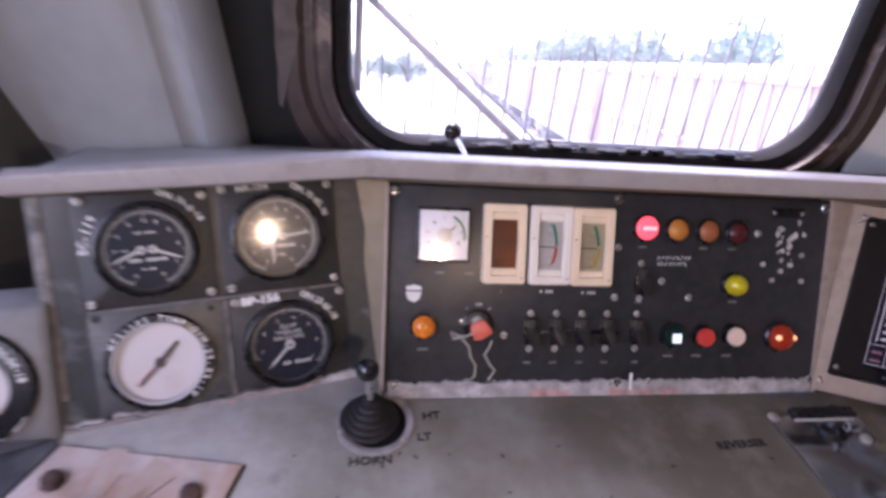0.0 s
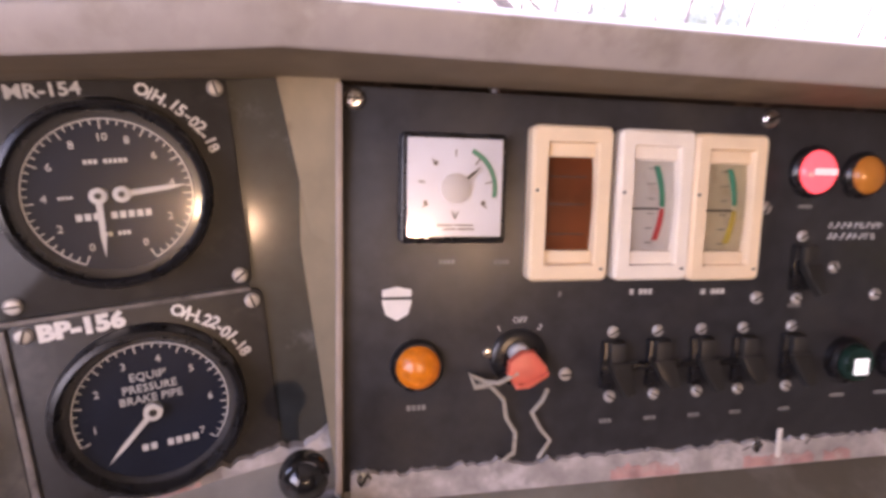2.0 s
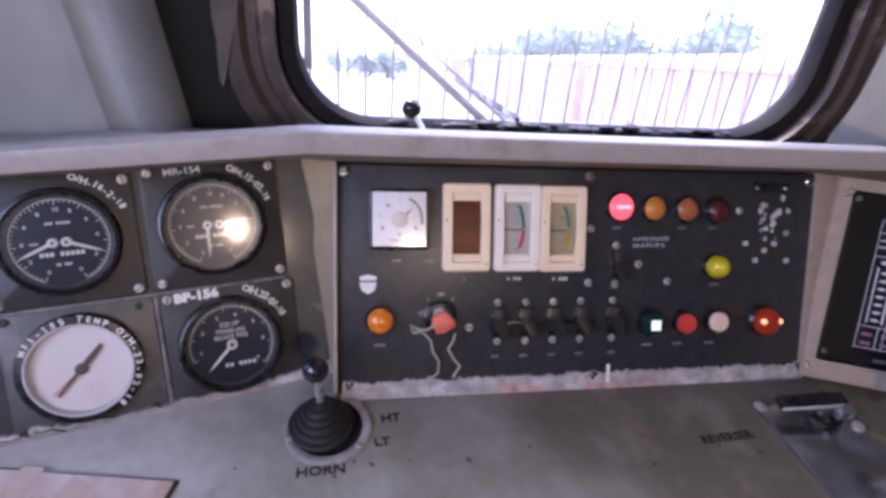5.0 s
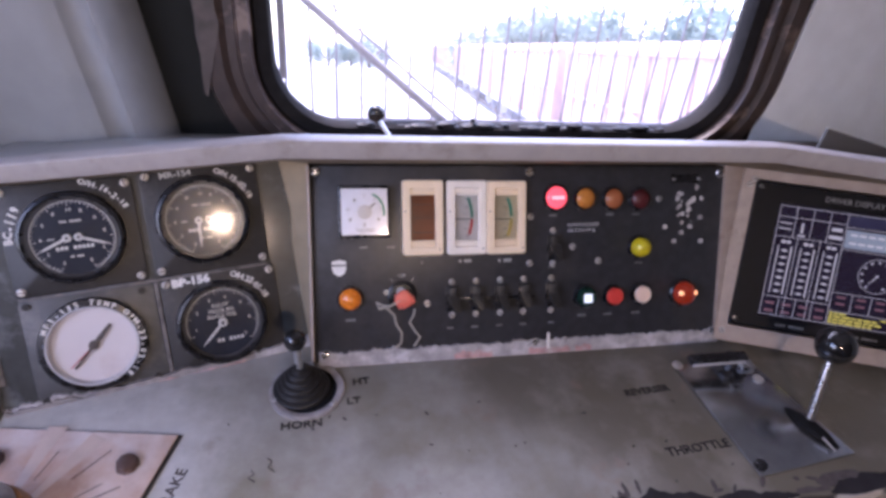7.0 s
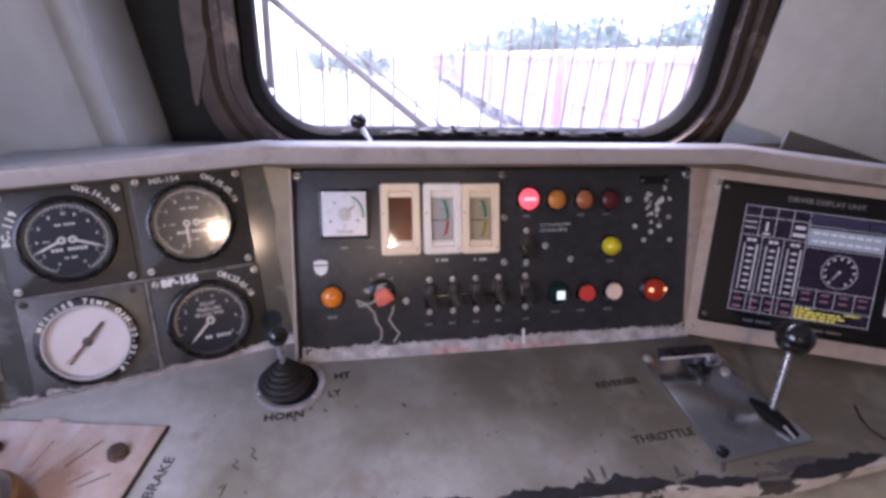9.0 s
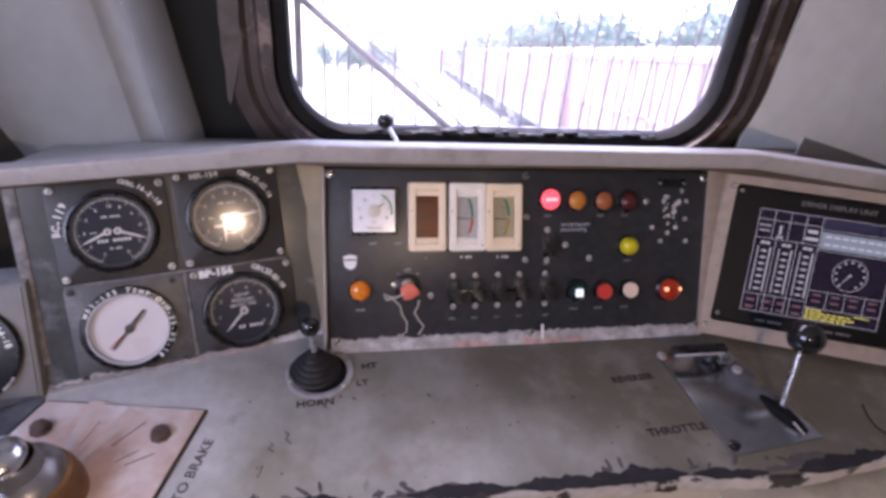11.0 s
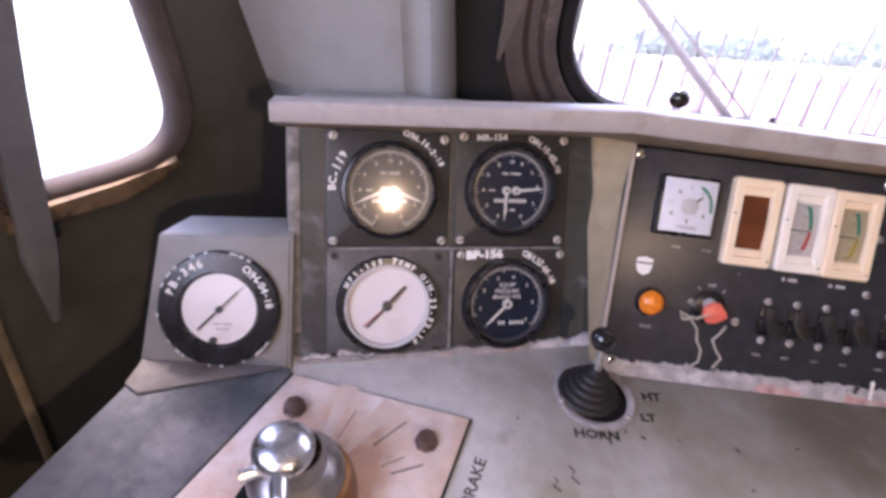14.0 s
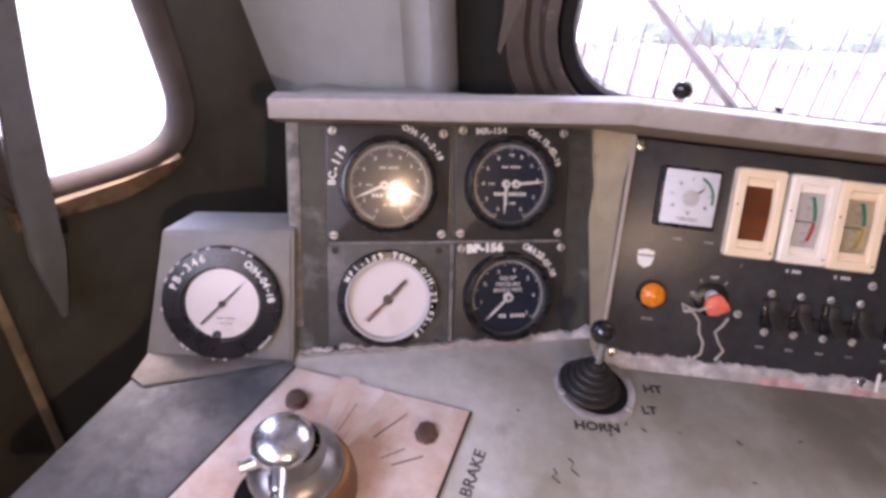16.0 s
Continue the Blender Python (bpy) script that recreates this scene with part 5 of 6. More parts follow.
# rotary key switch with its red key and string
ks = thing("key_switch", PANEL @ at(0.120, 0.106), "round key switch with a red plastic key inserted", "switch")
part("escutcheon", lathe([(0.022, 0.0), (0.022, 0.003), (0.019, 0.005), (0.013, 0.005)], 32), M_BEZEL, ks, "black round escutcheon")
part("barrel", lathe([(0.0080, 0.0), (0.0080, 0.008), (0.0065, 0.0105), (0, 0.0115)], 28), M_GREY_SILVER, ks, "worn metal barrel", m=at(-0.001, 0.0045))
part("key", prism([(-0.008, -0.017), (0.001, -0.0165), (0.016, -0.0080), (0.0170, -0.003), (0.006, 0.0095), (-0.003, 0.0090), (-0.0125, 0.002), (-0.0130, -0.008)], 0.0125, 0.0190, bevel=0.0025), M_REDKEY, ks, "red plastic key bow")
part("key_rim", prism([(-0.008, -0.0180), (0.002, -0.0175), (0.0172, -0.0090), (0.0172, -0.0055), (0.0015, -0.0135), (-0.007, -0.0140)], 0.0182, 0.0208, bevel=0.001), M_REDKEY, ks, "raised rim of the key bow")
part("dial_marks", letters("OFF", 0.0065, letters("1", 0.0065, letters("2", 0.0065, None, at(0.016, 0.0225, 0.0006, -30)), at(-0.016, 0.0225, 0.0006, 30)), at(0, 0.0285, 0.0006)), M_MARK, ks, "small white position marks")
screw(ks, -0.024, 0.004, 0.0, 0.004, M_STEEL, 20)
string = thing("key_string", PANEL @ at(0.120, 0.106), "frayed grey string hanging from the key", "string")
part("strand", tube([(-0.006, -0.006, 0.018), (-0.020, -0.014, 0.016), (-0.031, -0.013, 0.012), (-0.022, -0.020, 0.010), (-0.013, -0.030, 0.008), (-0.010, -0.045, 0.006), (-0.002, -0.058, 0.006), (-0.003, -0.074, 0.006), (-0.012, -0.080, 0.006)], 0.0017, 6), M_STRING, string)
part("strand", tube([(0.016, -0.019, 0.021), (0.015, -0.030, 0.014), (0.010, -0.042, 0.007), (0.018, -0.056, 0.006), (0.026, -0.066, 0.006), (0.017, -0.080, 0.006)], 0.0017, 6), M_STRING, string)
part("frayed_end", tube([(-0.031, -0.013, 0.012), (-0.040, -0.008, 0.010), (-0.036, -0.018, 0.011), (-0.024, -0.016, 0.012)], 0.0022, 6), M_STRING, string)

# white shield sticker and small fittings
st = thing("sticker", PANEL @ at(0.0270, 0.1495), "small white shield-shaped sticker with a dark bar", "sticker")
pts = [(-0.0105, 0.010), (-0.0105, 0.0), (-0.008, -0.008), (0, -0.0125), (0.008, -0.008), (0.0105, 0.0), (0.0105, 0.010), (0, 0.0125)]
part("shield", prism(pts, 0.0, 0.0012), M_WHITE, st)
part("bar", boxes((-0.0105, 0.0105, 0.0030, 0.0050, 0.0012, 0.0016)), M_INK, st)
for i, (u, v) in enumerate(((0.1585, 0.0905), (0.323, 0.1475), (0.3235, 0.221), (0.545, 0.247), (0.395, 0.172), (0.440, 0.148), (0.3245, 0.018), (0.385, 0.020))):
    b = screw(desk, 0, 0, 0, 0.0052, M_SCREW, 33 * i, "bolt")
    b.matrix_local = PANEL @ at(u, v, 0.0)
# engraved name strips below the devices, too small to read
rnd = random.Random(2)
rows = [(u, 0.0500, 0.011, 0.0032) for u in (0.1945, 0.2335, 0.2735, 0.3125, 0.360)]
rows += [(u, 0.2225, 0.013, 0.0030) for u in (0.361, 0.458, 0.504)] + [(0.512, 0.1425, 0.014, 0.003), (0.360, 0.1400, 0.013, 0.003)]
rows += [(u, 0.0590, 0.015, 0.0032) for u in (0.413, 0.459, 0.509)] + [(0.042, 0.0705, 0.015, 0.004), (0.063, 0.1795, 0.012, 0.003), (0.104, 0.179, 0.012, 0.003), (0.151, 0.1540, 0.003, 0.004)]
rows += [(0.2160, 0.0975, 0.008, 0.002), (0.255, 0.0975, 0.008, 0.002), (0.294, 0.0965, 0.008, 0.002)]
part("name_strip", legend_bars(rows, 0.0004), M_FADED, desk, "small faded engraved legends", m=PANEL)
part("name_strip", legend_bars([(0.2185, 0.1545, 0.020, 0.0042), (0.282, 0.1535, 0.022, 0.0042)], 0.0004), M_MARK, desk, "small pale engraved legends", m=PANEL)
# hand-scratched chalk words
bm = bmesh.new()
rnd = random.Random(9)
for row, (cx, cy, n) in enumerate(((0.412, 0.207, 9), (0.412, 0.198, 8))):
    for i in range(n):
        x = cx - 0.026 + 0.0062 * i
        tube([(x, cy - 0.0025, 0.0008), (x + rnd.uniform(0.0, 0.004), cy + 0.003, 0.0008), (x + rnd.uniform(0.003, 0.006), cy + rnd.uniform(-0.003, 0.002), 0.0008)], 0.0006, 4, bm)
part("chalk_scrawl", bm, M_MARK, desk, "scrawled pale chalk marks", m=PANEL)
# flaked white paint and residue near the right end
bm = bmesh.new()
rnd = random.Random(6)
for i in range(30):
    x, y, r = rnd.gauss(0.592, 0.014), rnd.gauss(0.242, 0.013), rnd.uniform(0.0012, 0.0052)
    n = 9
    pts = [(x + r * rnd.uniform(0.5, 1.2) * math.cos(2 * math.pi * k / n), y + r * rnd.uniform(0.5, 1.2) * math.sin(2 * math.pi * k / n)) for k in range(n)]
    prism(pts, 0.0, 0.0006 + 0.00002 * i, bm=bm)
for i, (x, y) in enumerate(((0.588, 0.190), (0.604, 0.200), (0.575, 0.176), (0.625, 0.175), (0.622, 0.215), (0.558, 0.20))):
    prism(rounded(x - 0.004, x + 0.004, y - 0.003, y + 0.004, 0.002, 3), 0.0, 0.0008, bm=bm)
part("flaked_paint", bm, M_BARE, desk, "flaked pale paint residue", m=PANEL)
part("slot_plate", boxes((0.566, 0.618, 0.272, 0.287, 0.0, 0.003), bevel=0.001), M_BEZEL, desk, "black slotted cover plate", m=PANEL)
for u in (0.569, 0.615):
    s = screw(desk, 0, 0, 0, 0.003, M_STEEL, 15)
    s.matrix_local = PANEL @ at(u, 0.2795, 0.003)
part("paint_dab", boxes((0.3525, 0.3575, 0.008, 0.034, 0.0035, 0.0050), bevel=0.001), M_WHITE, desk, "upright white paint dab", m=PANEL)

# ---- levers on the desk ----
horn = thing("horn_lever", DESK @ at(-0.077, -0.040), "horn lever with black ball knob and ribbed rubber boot", "lever")
part("base_ring", lathe([(0.0525, 0.0), (0.0525, 0.003), (0.050, 0.005), (0.0445, 0.005), (0.0415, 0.003), (0.0415, 0.0)], 48), M_BARE_DULL, horn, "pale worn metal base ring", m=at(0.005, -0.001))
part("opening", lathe([(0.0425, 0.0005), (0.0425, 0.0016), (0, 0.0016)], 40), M_SLOT, horn, "dark opening round the boot", m=at(0.005, -0.001))
prof = [(0.037, 0.002)]
for k in range(5):  # the folds of the boot
    a, b = 0.0385 - 0.0056 * k, 0.003 + 0.0076 * k
    prof += [(a, b), (a + 0.0012, b + 0.0026), (a - 0.0008, b + 0.0054), (a - 0.0054, b + 0.0069)]
prof += [(0.0100, 0.043), (0.0080, 0.047), (0, 0.047)]
part("boot", lathe(prof, 40), M_RUBBER, horn, "ribbed black rubber boot", m=at(-0.003, 0.002))
part("rod", tube([(-0.003, 0.002, 0.045), (-0.006, 0.008, 0.084)], 0.0052, 12), M_STEEL, horn, "bright steel rod")
part("knob", lathe(ball(0.0150), 28), M_BALL, horn, "glossy black ball knob", m=at(-0.007, 0.010, 0.090))
for a in (200, 320, 80):
    screw(horn, 0.005 + 0.0472 * math.cos(radians(a)), -0.001 + 0.0472 * math.sin(radians(a)), 0.0045, 0.004, M_SCREW, a)

bp_plate = [(-0.446, -0.068), (-0.231, -0.102), (-0.297, -0.335), (-0.548, -0.305)]
brake = thing("brake_valve", DESK.copy(), "driver's brake valve with chrome cap on a pinkish square plate", "brake handle")
cx, cy = sum(p[0] for p in bp_plate) / 4, sum(p[1] for p in bp_plate) / 4
# added black slab, slightly larger than the plate, draws its edge shadow
part("gasket_or_edge_shade", prism([(cx + (x - cx) * 1.012 + 0.0015, cy + (y - cy) * 1.012) for x, y in bp_plate[::-1]], 0.0, 0.0035), M_INK, brake, "black slab standing for the plate's edge shadow")
part("base_plate", prism(bp_plate[::-1], 0.0, 0.006, bevel=0.0015), M_PINK, brake, "worn pinkish painted base plate")
for x, y in ((-0.433, -0.117), (-0.279, -0.140), (-0.337, -0.311), (-0.493, -0.281)):
    part("bolt", lathe([(0.0135, 0.006), (0.0135, 0.008), (0.0115, 0.010), (0.0115, 0.015), (0.009, 0.0165), (0, 0.0165)], 8), M_BOLT, brake, "brown painted bolt head", m=at(x, y))
bx, by = -0.402, -0.222
part("opening", lathe([(0.045, 0.0061), (0.045, 0.0068), (0, 0.0068)], 40), M_SLOT, brake, "dark opening beside the valve", m=at(bx - 0.014, by - 0.010))
part("housing", lathe([(0.050, 0.0065), (0.050, 0.022), (0.047, 0.040), (0.043, 0.050), (0.034, 0.054)], 40), M_BRASS, brake, "tarnished bronze valve housing", m=at(bx + 0.010, by + 0.003))
part("dome", lathe([(0.0440, 0.044), (0.0455, 0.052), (0.0435, 0.060), (0.0365, 0.067), (0.0285, 0.071), (0.0255, 0.088), (0.0240, 0.090)], 40), M_CASTING, brake, "dull grey cast valve body", m=at(bx + 0.003, by + 0.002))
part("cap", lathe([(0.0240, 0.086), (0.0275, 0.088), (0.0285, 0.0920), (0.0272, 0.0985), (0.0220, 0.1040), (0.0140, 0.1070), (0.006, 0.1082), (0, 0.1084)], 40), M_CHROME, brake, "polished chrome cap", m=at(bx - 0.006, by))
part("neck", tube([(bx - 0.004, by - 0.020, 0.088), (bx + 0.003, by - 0.044, 0.087)], 0.0095, 14, r_end=0.0080), M_CHROME, brake, "chrome handle neck")
part("handle_rod", tube([(bx + 0.003, by - 0.042, 0.086), (bx + 0.016, by - 0.090, 0.088)], 0.0072, 14), M_CHROME, brake, "narrow chrome handle rod")
part("knob", lathe(ball(0.0235), 30), M_BALL, brake, "glossy black ball knob", m=at(bx + 0.019, by - 0.102, 0.089))
part("side_screw", tube([(bx - 0.022, by - 0.012, 0.078), (bx - 0.040, by - 0.022, 0.078)], 0.0060, 10), M_CHROME, brake, "small chrome side screw")
# pale stroke marks and bars of legends fanning out from the valve
for a, r0, r1 in ((71, 0.078, 0.118), (31, 0.090, 0.118), (-60, 0.07, 0.095)):
    c, s = math.cos(radians(a)), math.sin(radians(a))
    part("position_line", tube([(bx + c * r0, by + s * r0, 0.0062), (bx + c * r1, by + s * r1, 0.0062)], 0.0005, 4), M_FADED_INK, brake, "thin dark position line")
bm = bmesh.new()
for a, r0, w in ((47, 0.120, 0.048), (24, 0.116, 0.036)):
    box(bm, -w / 2, w / 2, -0.0007, 0.0007, 0.0062, 0.0065)
    bm.verts.ensure_lookup_table()
    bmesh.ops.transform(bm, matrix=at(bx + r0 * math.cos(radians(a)), by + r0 * math.sin(radians(a)), 0, a), verts=bm.verts[-8:])
part("legend", bm, M_BOLT, brake, "small worn legends")
bm = bmesh.new()
for a in (58, 80):
    c, s = math.cos(radians(a)), math.sin(radians(a))
    prism([(bx + c * 0.06 - s * 0.004, by + s * 0.06 + c * 0.004), (bx + c * 0.15 - s * 0.013, by + s * 0.15 + c * 0.013), (bx + c * 0.15 + s * 0.010, by + s * 0.15 - c * 0.010), (bx + c * 0.06 + s * 0.003, by + s * 0.06 - c * 0.003)], 0.0055, 0.0062, bm=bm)
M_PALE = mat("pale_stroke", (0.60, 0.485, 0.415), 0.5, var=0.08, scale=40)
part("pale_stroke", bm, M_PALE, brake, "pale rubbed strokes on the plate")

thr = thing("throttle_stand", DESK.copy(), "steel controller plate with throttle lever and reverser handle", "throttle")
plate = prism([(0.504, -0.053), (0.634, -0.038), (0.687, -0.230), (0.522, -0.247)][::-1], 0.0, 0.006, bevel=0.0012)
for v in plate.verts:  # the plate falls slightly towards the driver
    if v.co.z > 0.003:
        v.co.z += -0.0025 + 0.0045 * (v.co.y + 0.247) / 0.21
part("plate", plate, M_BRUSHED, thr, "scuffed steel top plate")
bm = bmesh.new()
p0, p1 = Vector((0.634, -0.148)), Vector((0.664, -0.222))
d = (p1 - p0).normalized()
nrm = Vector((-d.y, d.x))
rows = []
for i in range(13):
    t = i / 12
    c = p0.lerp(p1, t)
    hgt = 0.0065 + 0.006 * math.sin(math.pi * t)
    w = 0.012 * math.sin(math.pi * (0.12 + 0.76 * t))
    rows.append([bm.verts.new(v) for v in ((*(c + nrm * w), 0.006), (*(c + nrm * w * 0.8), hgt), (*(c - nrm * w * 0.8), hgt), (*(c - nrm * w), 0.006))])
for a, b in zip(rows[:-1], rows[1:]):
    for i in range(3):
        bm.faces.new((a[i], a[i + 1], b[i + 1], b[i]))
bm.faces.new(rows[0])
bm.faces.new(rows[-1][::-1])
part("quadrant", bm, M_SLOT, thr, "dark arched throttle quadrant")
part("quadrant_edge", tube([(*(p0.lerp(p1, i / 12) - nrm * 0.011), 0.008 + 0.008 * math.sin(math.pi * i / 12)) for i in range(9, 13)], 0.0016, 6), M_STEEL, thr, "worn bright quadrant edge")
base, tip = Vector((0.652, -0.175, 0.012)), Vector((0.671, -0.134, 0.107))
part("throttle_rod", tube([base, tip], 0.0055, 14), M_STEEL, thr, "bright steel throttle rod")
part("throttle_knob", lathe(ball(0.0268), 32), M_BALL, thr, "glossy black ball knob", m=pose(0.675, -0.130, 0.117))
part("reverser_boss", lathe([(0.027, 0.005), (0.027, 0.010), (0.018, 0.014), (0.016, 0.030), (0.0, 0.031)], 32), M_BEZEL, thr, "black reverser boss", m=at(0.592, -0.066))
part("reverser_handle", boxes((0.506, 0.606, -0.080, -0.062, 0.032, 0.044), bevel=0.004), M_BEZEL, thr, "black reverser handle bar")
part("reverser_grip", boxes((0.506, 0.600, -0.0825, -0.0795, 0.0355, 0.0395), bevel=0.001), M_GREY_SILVER, thr, "worn bright front of the handle")
part("reverser_cap", boxes((0.588, 0.612, -0.092, -0.066, 0.020, 0.036), bevel=0.003), M_STEEL, thr, "metal handle block")
for x, y in ((0.531, -0.232), (0.508, -0.052), (0.628, -0.092)):
    part("bolt", lathe([(0.0085, 0.006), (0.0085, 0.0085), (0.006, 0.010), (0, 0.0102)], 12), M_BEZEL if y < -0.2 else M_SCREW, thr, m=at(x, y))

# desk lettering in black ink
def painted(body, size, x, y, rz=0, material=None, stretch=1.0, weight=0.0):
    t = thing("painted_word", DESK @ at(x, y, 0.0003, rz), "black hand-painted word on the desk", "lettering")
    bm = letters(body, size, None, None, stretch=stretch, weight=weight)
    bmesh.ops.remove_doubles(bm, verts=bm.verts, dist=0.00001)
    bm.verts.index_update()
    left = set(bm.verts)
    while left:  # one mesh a letter
        island, queue = set(), [min(left, key=lambda v: v.co.x)]
        while queue:
            v = queue.pop()
            if v not in island:
                island.add(v)
                queue.extend(e.other_vert(v) for e in v.link_edges)
        left -= island
        one = bm.copy()
        keep = {v.index for v in island}
        bmesh.ops.delete(one, geom=[v for v in one.verts if v.index not in keep], context="VERTS")
        part("letter", one, material or M_INK, t)
    bm.free()


painted("HORN", 0.0165, -0.078, -0.0990, 2, stretch=1.15, weight=0.0004)
painted("HT", 0.0165, 0.004, -0.032, 4, stretch=1.15, weight=0.0004)
painted("LT", 0.0155, -0.008, -0.066, 4, stretch=1.15, weight=0.0004)
painted("REVERSER", 0.0165, 0.436, -0.091, 3, M_INK, stretch=1.05, weight=0.0004)
painted("THROTTLE", 0.0185, 0.462, -0.194, 3, stretch=1.10, weight=0.0003)
painted("AUTO BRAKE", 0.0185, -0.232, -0.205, 74, M_FADED_INK, stretch=1.05, weight=0.0002)
bm = bmesh.new()
for pts in ([(-0.118, -0.145), (-0.112, -0.150), (-0.116, -0.158), (-0.108, -0.165)], [(-0.130, -0.176), (-0.138, -0.170), (-0.132, -0.165), (-0.136, -0.160)], [(-0.150, -0.20), (-0.142, -0.196), (-0.147, -0.212)]):
    tube([(x, y, 0.0004) for x, y in pts], 0.0009, 4, bm)
part("scribble", bm, M_FADED_INK, desk, "faint ink scribbles", m=DESK)
loop = thing("wire_loop", DESK @ at(0.022, -0.010, 0), "thin black wire loop lying on the desk", "wire")
part("wire", tube([(0.785, -0.168, 0.002), (0.774, -0.192, 0.002), (0.772, -0.212, 0.002), (0.780, -0.230, 0.002), (0.797, -0.230, 0.002), (0.799, -0.217, 0.003)], 0.0016, 6), M_RUBBER, loop)

# ---- driver display unit ----
ddu = thing("display_unit", RIGHT @ at(0, 0, -0.002), "black display unit with a lit dark screen", "display")
part("housing", ring_sweep([(rounded(-0.006, 0.322, 0.033, 0.278, 0.005, 4), -0.02), (rounded(-0.006, 0.322, 0.033, 0.278, 0.005, 4), 0.010), (rounded(-0.004, 0.320, 0.035, 0.276, 0.004, 4), 0.012), (rounded(0.036, 0.274, 0.054, 0.248, 0.002, 4), 0.012), (rounded(0.038, 0.272, 0.056, 0.246, 0.002, 4), 0.007), (rounded(0.038, 0.272, 0.056, 0.246, 0.002, 4), -0.02)]), M_SCREEN_RIM, ddu, "black display bezel")
screen = part("screen", boxes((0.038, 0.272, 0.056, 0.246, 0.004, 0.0072)), M_SCR, ddu, "dark glowing screen")


def sx(f):
    return 0.040 + 0.230 * f


def sy(f):
    return 0.058 + 0.186 * f


def srect(f0, f1, g0, g1, z=0.0074):
    return (sx(f0), sx(f1), sy(g0), sy(g1), z, z + 0.0002)


lines = []
lw, lh = 0.0035, 0.0045
for g in (0.0, 0.17, 0.72, 0.90, 0.995):
    lines.append(srect(0.0, 0.46 if g not in (0.0, 0.995) else 1.0, g, g + lh))
for f in (0.0, 0.115, 0.23, 0.345, 0.46):
    lines.append(srect(f, f + lw, 0.72, 1.0))
for f in (0.0, 0.155, 0.31, 0.46, 0.995):
    lines.append(srect(f, f + lw, 0.0, 0.72 if f < 0.4 else 1.0))
for f in (0.0, 0.115, 0.23, 0.345):
    lines.append(srect(f, f + lw, 0.0, 0.17))
lines += [srect(0.46, 1.0, g, g + lh) for g in (0.12, 0.29, 0.68, 0.88)]
lines += [srect(f, f + lw, 0.12, 0.29) for f in (0.60, 0.73, 0.87)]
for span in lines:
    part("grid_line", boxes(span), M_S_LINE, ddu)
for k in range(3):
    f = 0.035 + 0.155 * k
    bars = [srect(f, f + 0.007, 0.20, 0.64), srect(f + 0.088, f + 0.098, 0.20, 0.64), srect(f + 0.015, f + 0.045, 0.665, 0.690), srect(f + 0.052, f + 0.080, 0.665, 0.690)]
    bars += [srect(f + 0.022, f + 0.076, 0.222 + 0.062 * i, 0.229 + 0.062 * i) for i in range(7)] + [srect(f + 0.036, f + 0.062, 0.216 + 0.062 * i, 0.235 + 0.062 * i) for i in range(7)]
    part("ladder_bar", boxes(*bars), M_S_LINE, ddu, "white ladder bar on the screen")
part("message_band", boxes(srect(0.47, 0.995, 0.70, 0.86)), M_S_BLUE, ddu, "pale blue message band")
part("message_text", boxes(*[srect(0.50 + 0.06 * i, 0.545 + 0.06 * i, g, g + 0.02, 0.0077) for i in range(8) for g in (0.735, 0.81)]), M_S_LINE, ddu)
part("title_band", boxes(srect(0.47, 0.86, 0.895, 0.985), srect(0.875, 0.99, 0.905, 0.975)), M_S_NAVY, ddu)
m = at(sx(0.73), sy(0.485), 0.0074)
bm = arc_band(0.0280, 0.0288, 0, 359, 0.0, 48)
bm2 = gauge_ticks(0.0215, 0.0252, -55, 235, 10, 0.0030, 0.0, 1)
tmp = bpy.data.meshes.new("tmp")
bm2.to_mesh(tmp)
bm2.free()
bm.from_mesh(tmp)
bpy.data.meshes.remove(tmp)
box(bm, -0.002, 0.002, -0.002, 0.002, 0, 0.0003)
part("speed_dial", bm, M_S_LINE, ddu, "round speed dial", m=m)
part("dial_pointer", boxes((0, 0.017, -0.0006, 0.0006, 0, 0.0004)), M_S_LINE, ddu, m=m @ at(0, 0, 0, 235))
part("value_text", boxes(*[srect(f, f + 0.06, g, g + 0.018) for f in (0.50, 0.635, 0.765, 0.90) for g in (0.245, 0.185)], *[srect(f, f + 0.06, g, g + 0.02) for f in (0.03, 0.145, 0.26, 0.375) for g in (0.03, 0.10)]), M_S_RED, ddu, "dim red readings")
words = random.Random(14)
alerts = []
for reach, g in ((0.585, 0.098), (0.800, 0.070), (0.830, 0.042), (0.770, 0.014)):
    f = 0.505
    while f < reach:
        w = words.uniform(0.022, 0.060)
        alerts.append(srect(f, min(f + w, reach), g, g + 0.013))
        f += w + 0.009
    alerts.append(srect(0.476, 0.494, g - 0.002, g + 0.016))
alerts.append(srect(0.82, 0.93, 0.094, 0.104))
part("alert_text", boxes(*alerts), M_S_YELLOW, ddu, "yellow alert lines")
part("icon", boxes(srect(0.015, 0.10, 0.79, 0.80), srect(0.015, 0.10, 0.84, 0.85), srect(0.165, 0.18, 0.77, 0.86), srect(0.15, 0.20, 0.74, 0.755), srect(0.36, 0.45, 0.76, 0.79), srect(0.37, 0.44, 0.83, 0.86)), M_S_LINE, ddu)
part("title", letters("DRIVER DISPLAY UNIT", 0.0125, None, at(0.165, 0.2615, 0.0121)), M_FADED, ddu, "pale engraved title")
for x in (0.090, 0.205):
    part("legend", legend_bars([(x, 0.043, 0.046, 0.004)], 0.0120), M_FADED, ddu, "pale illegible legend")
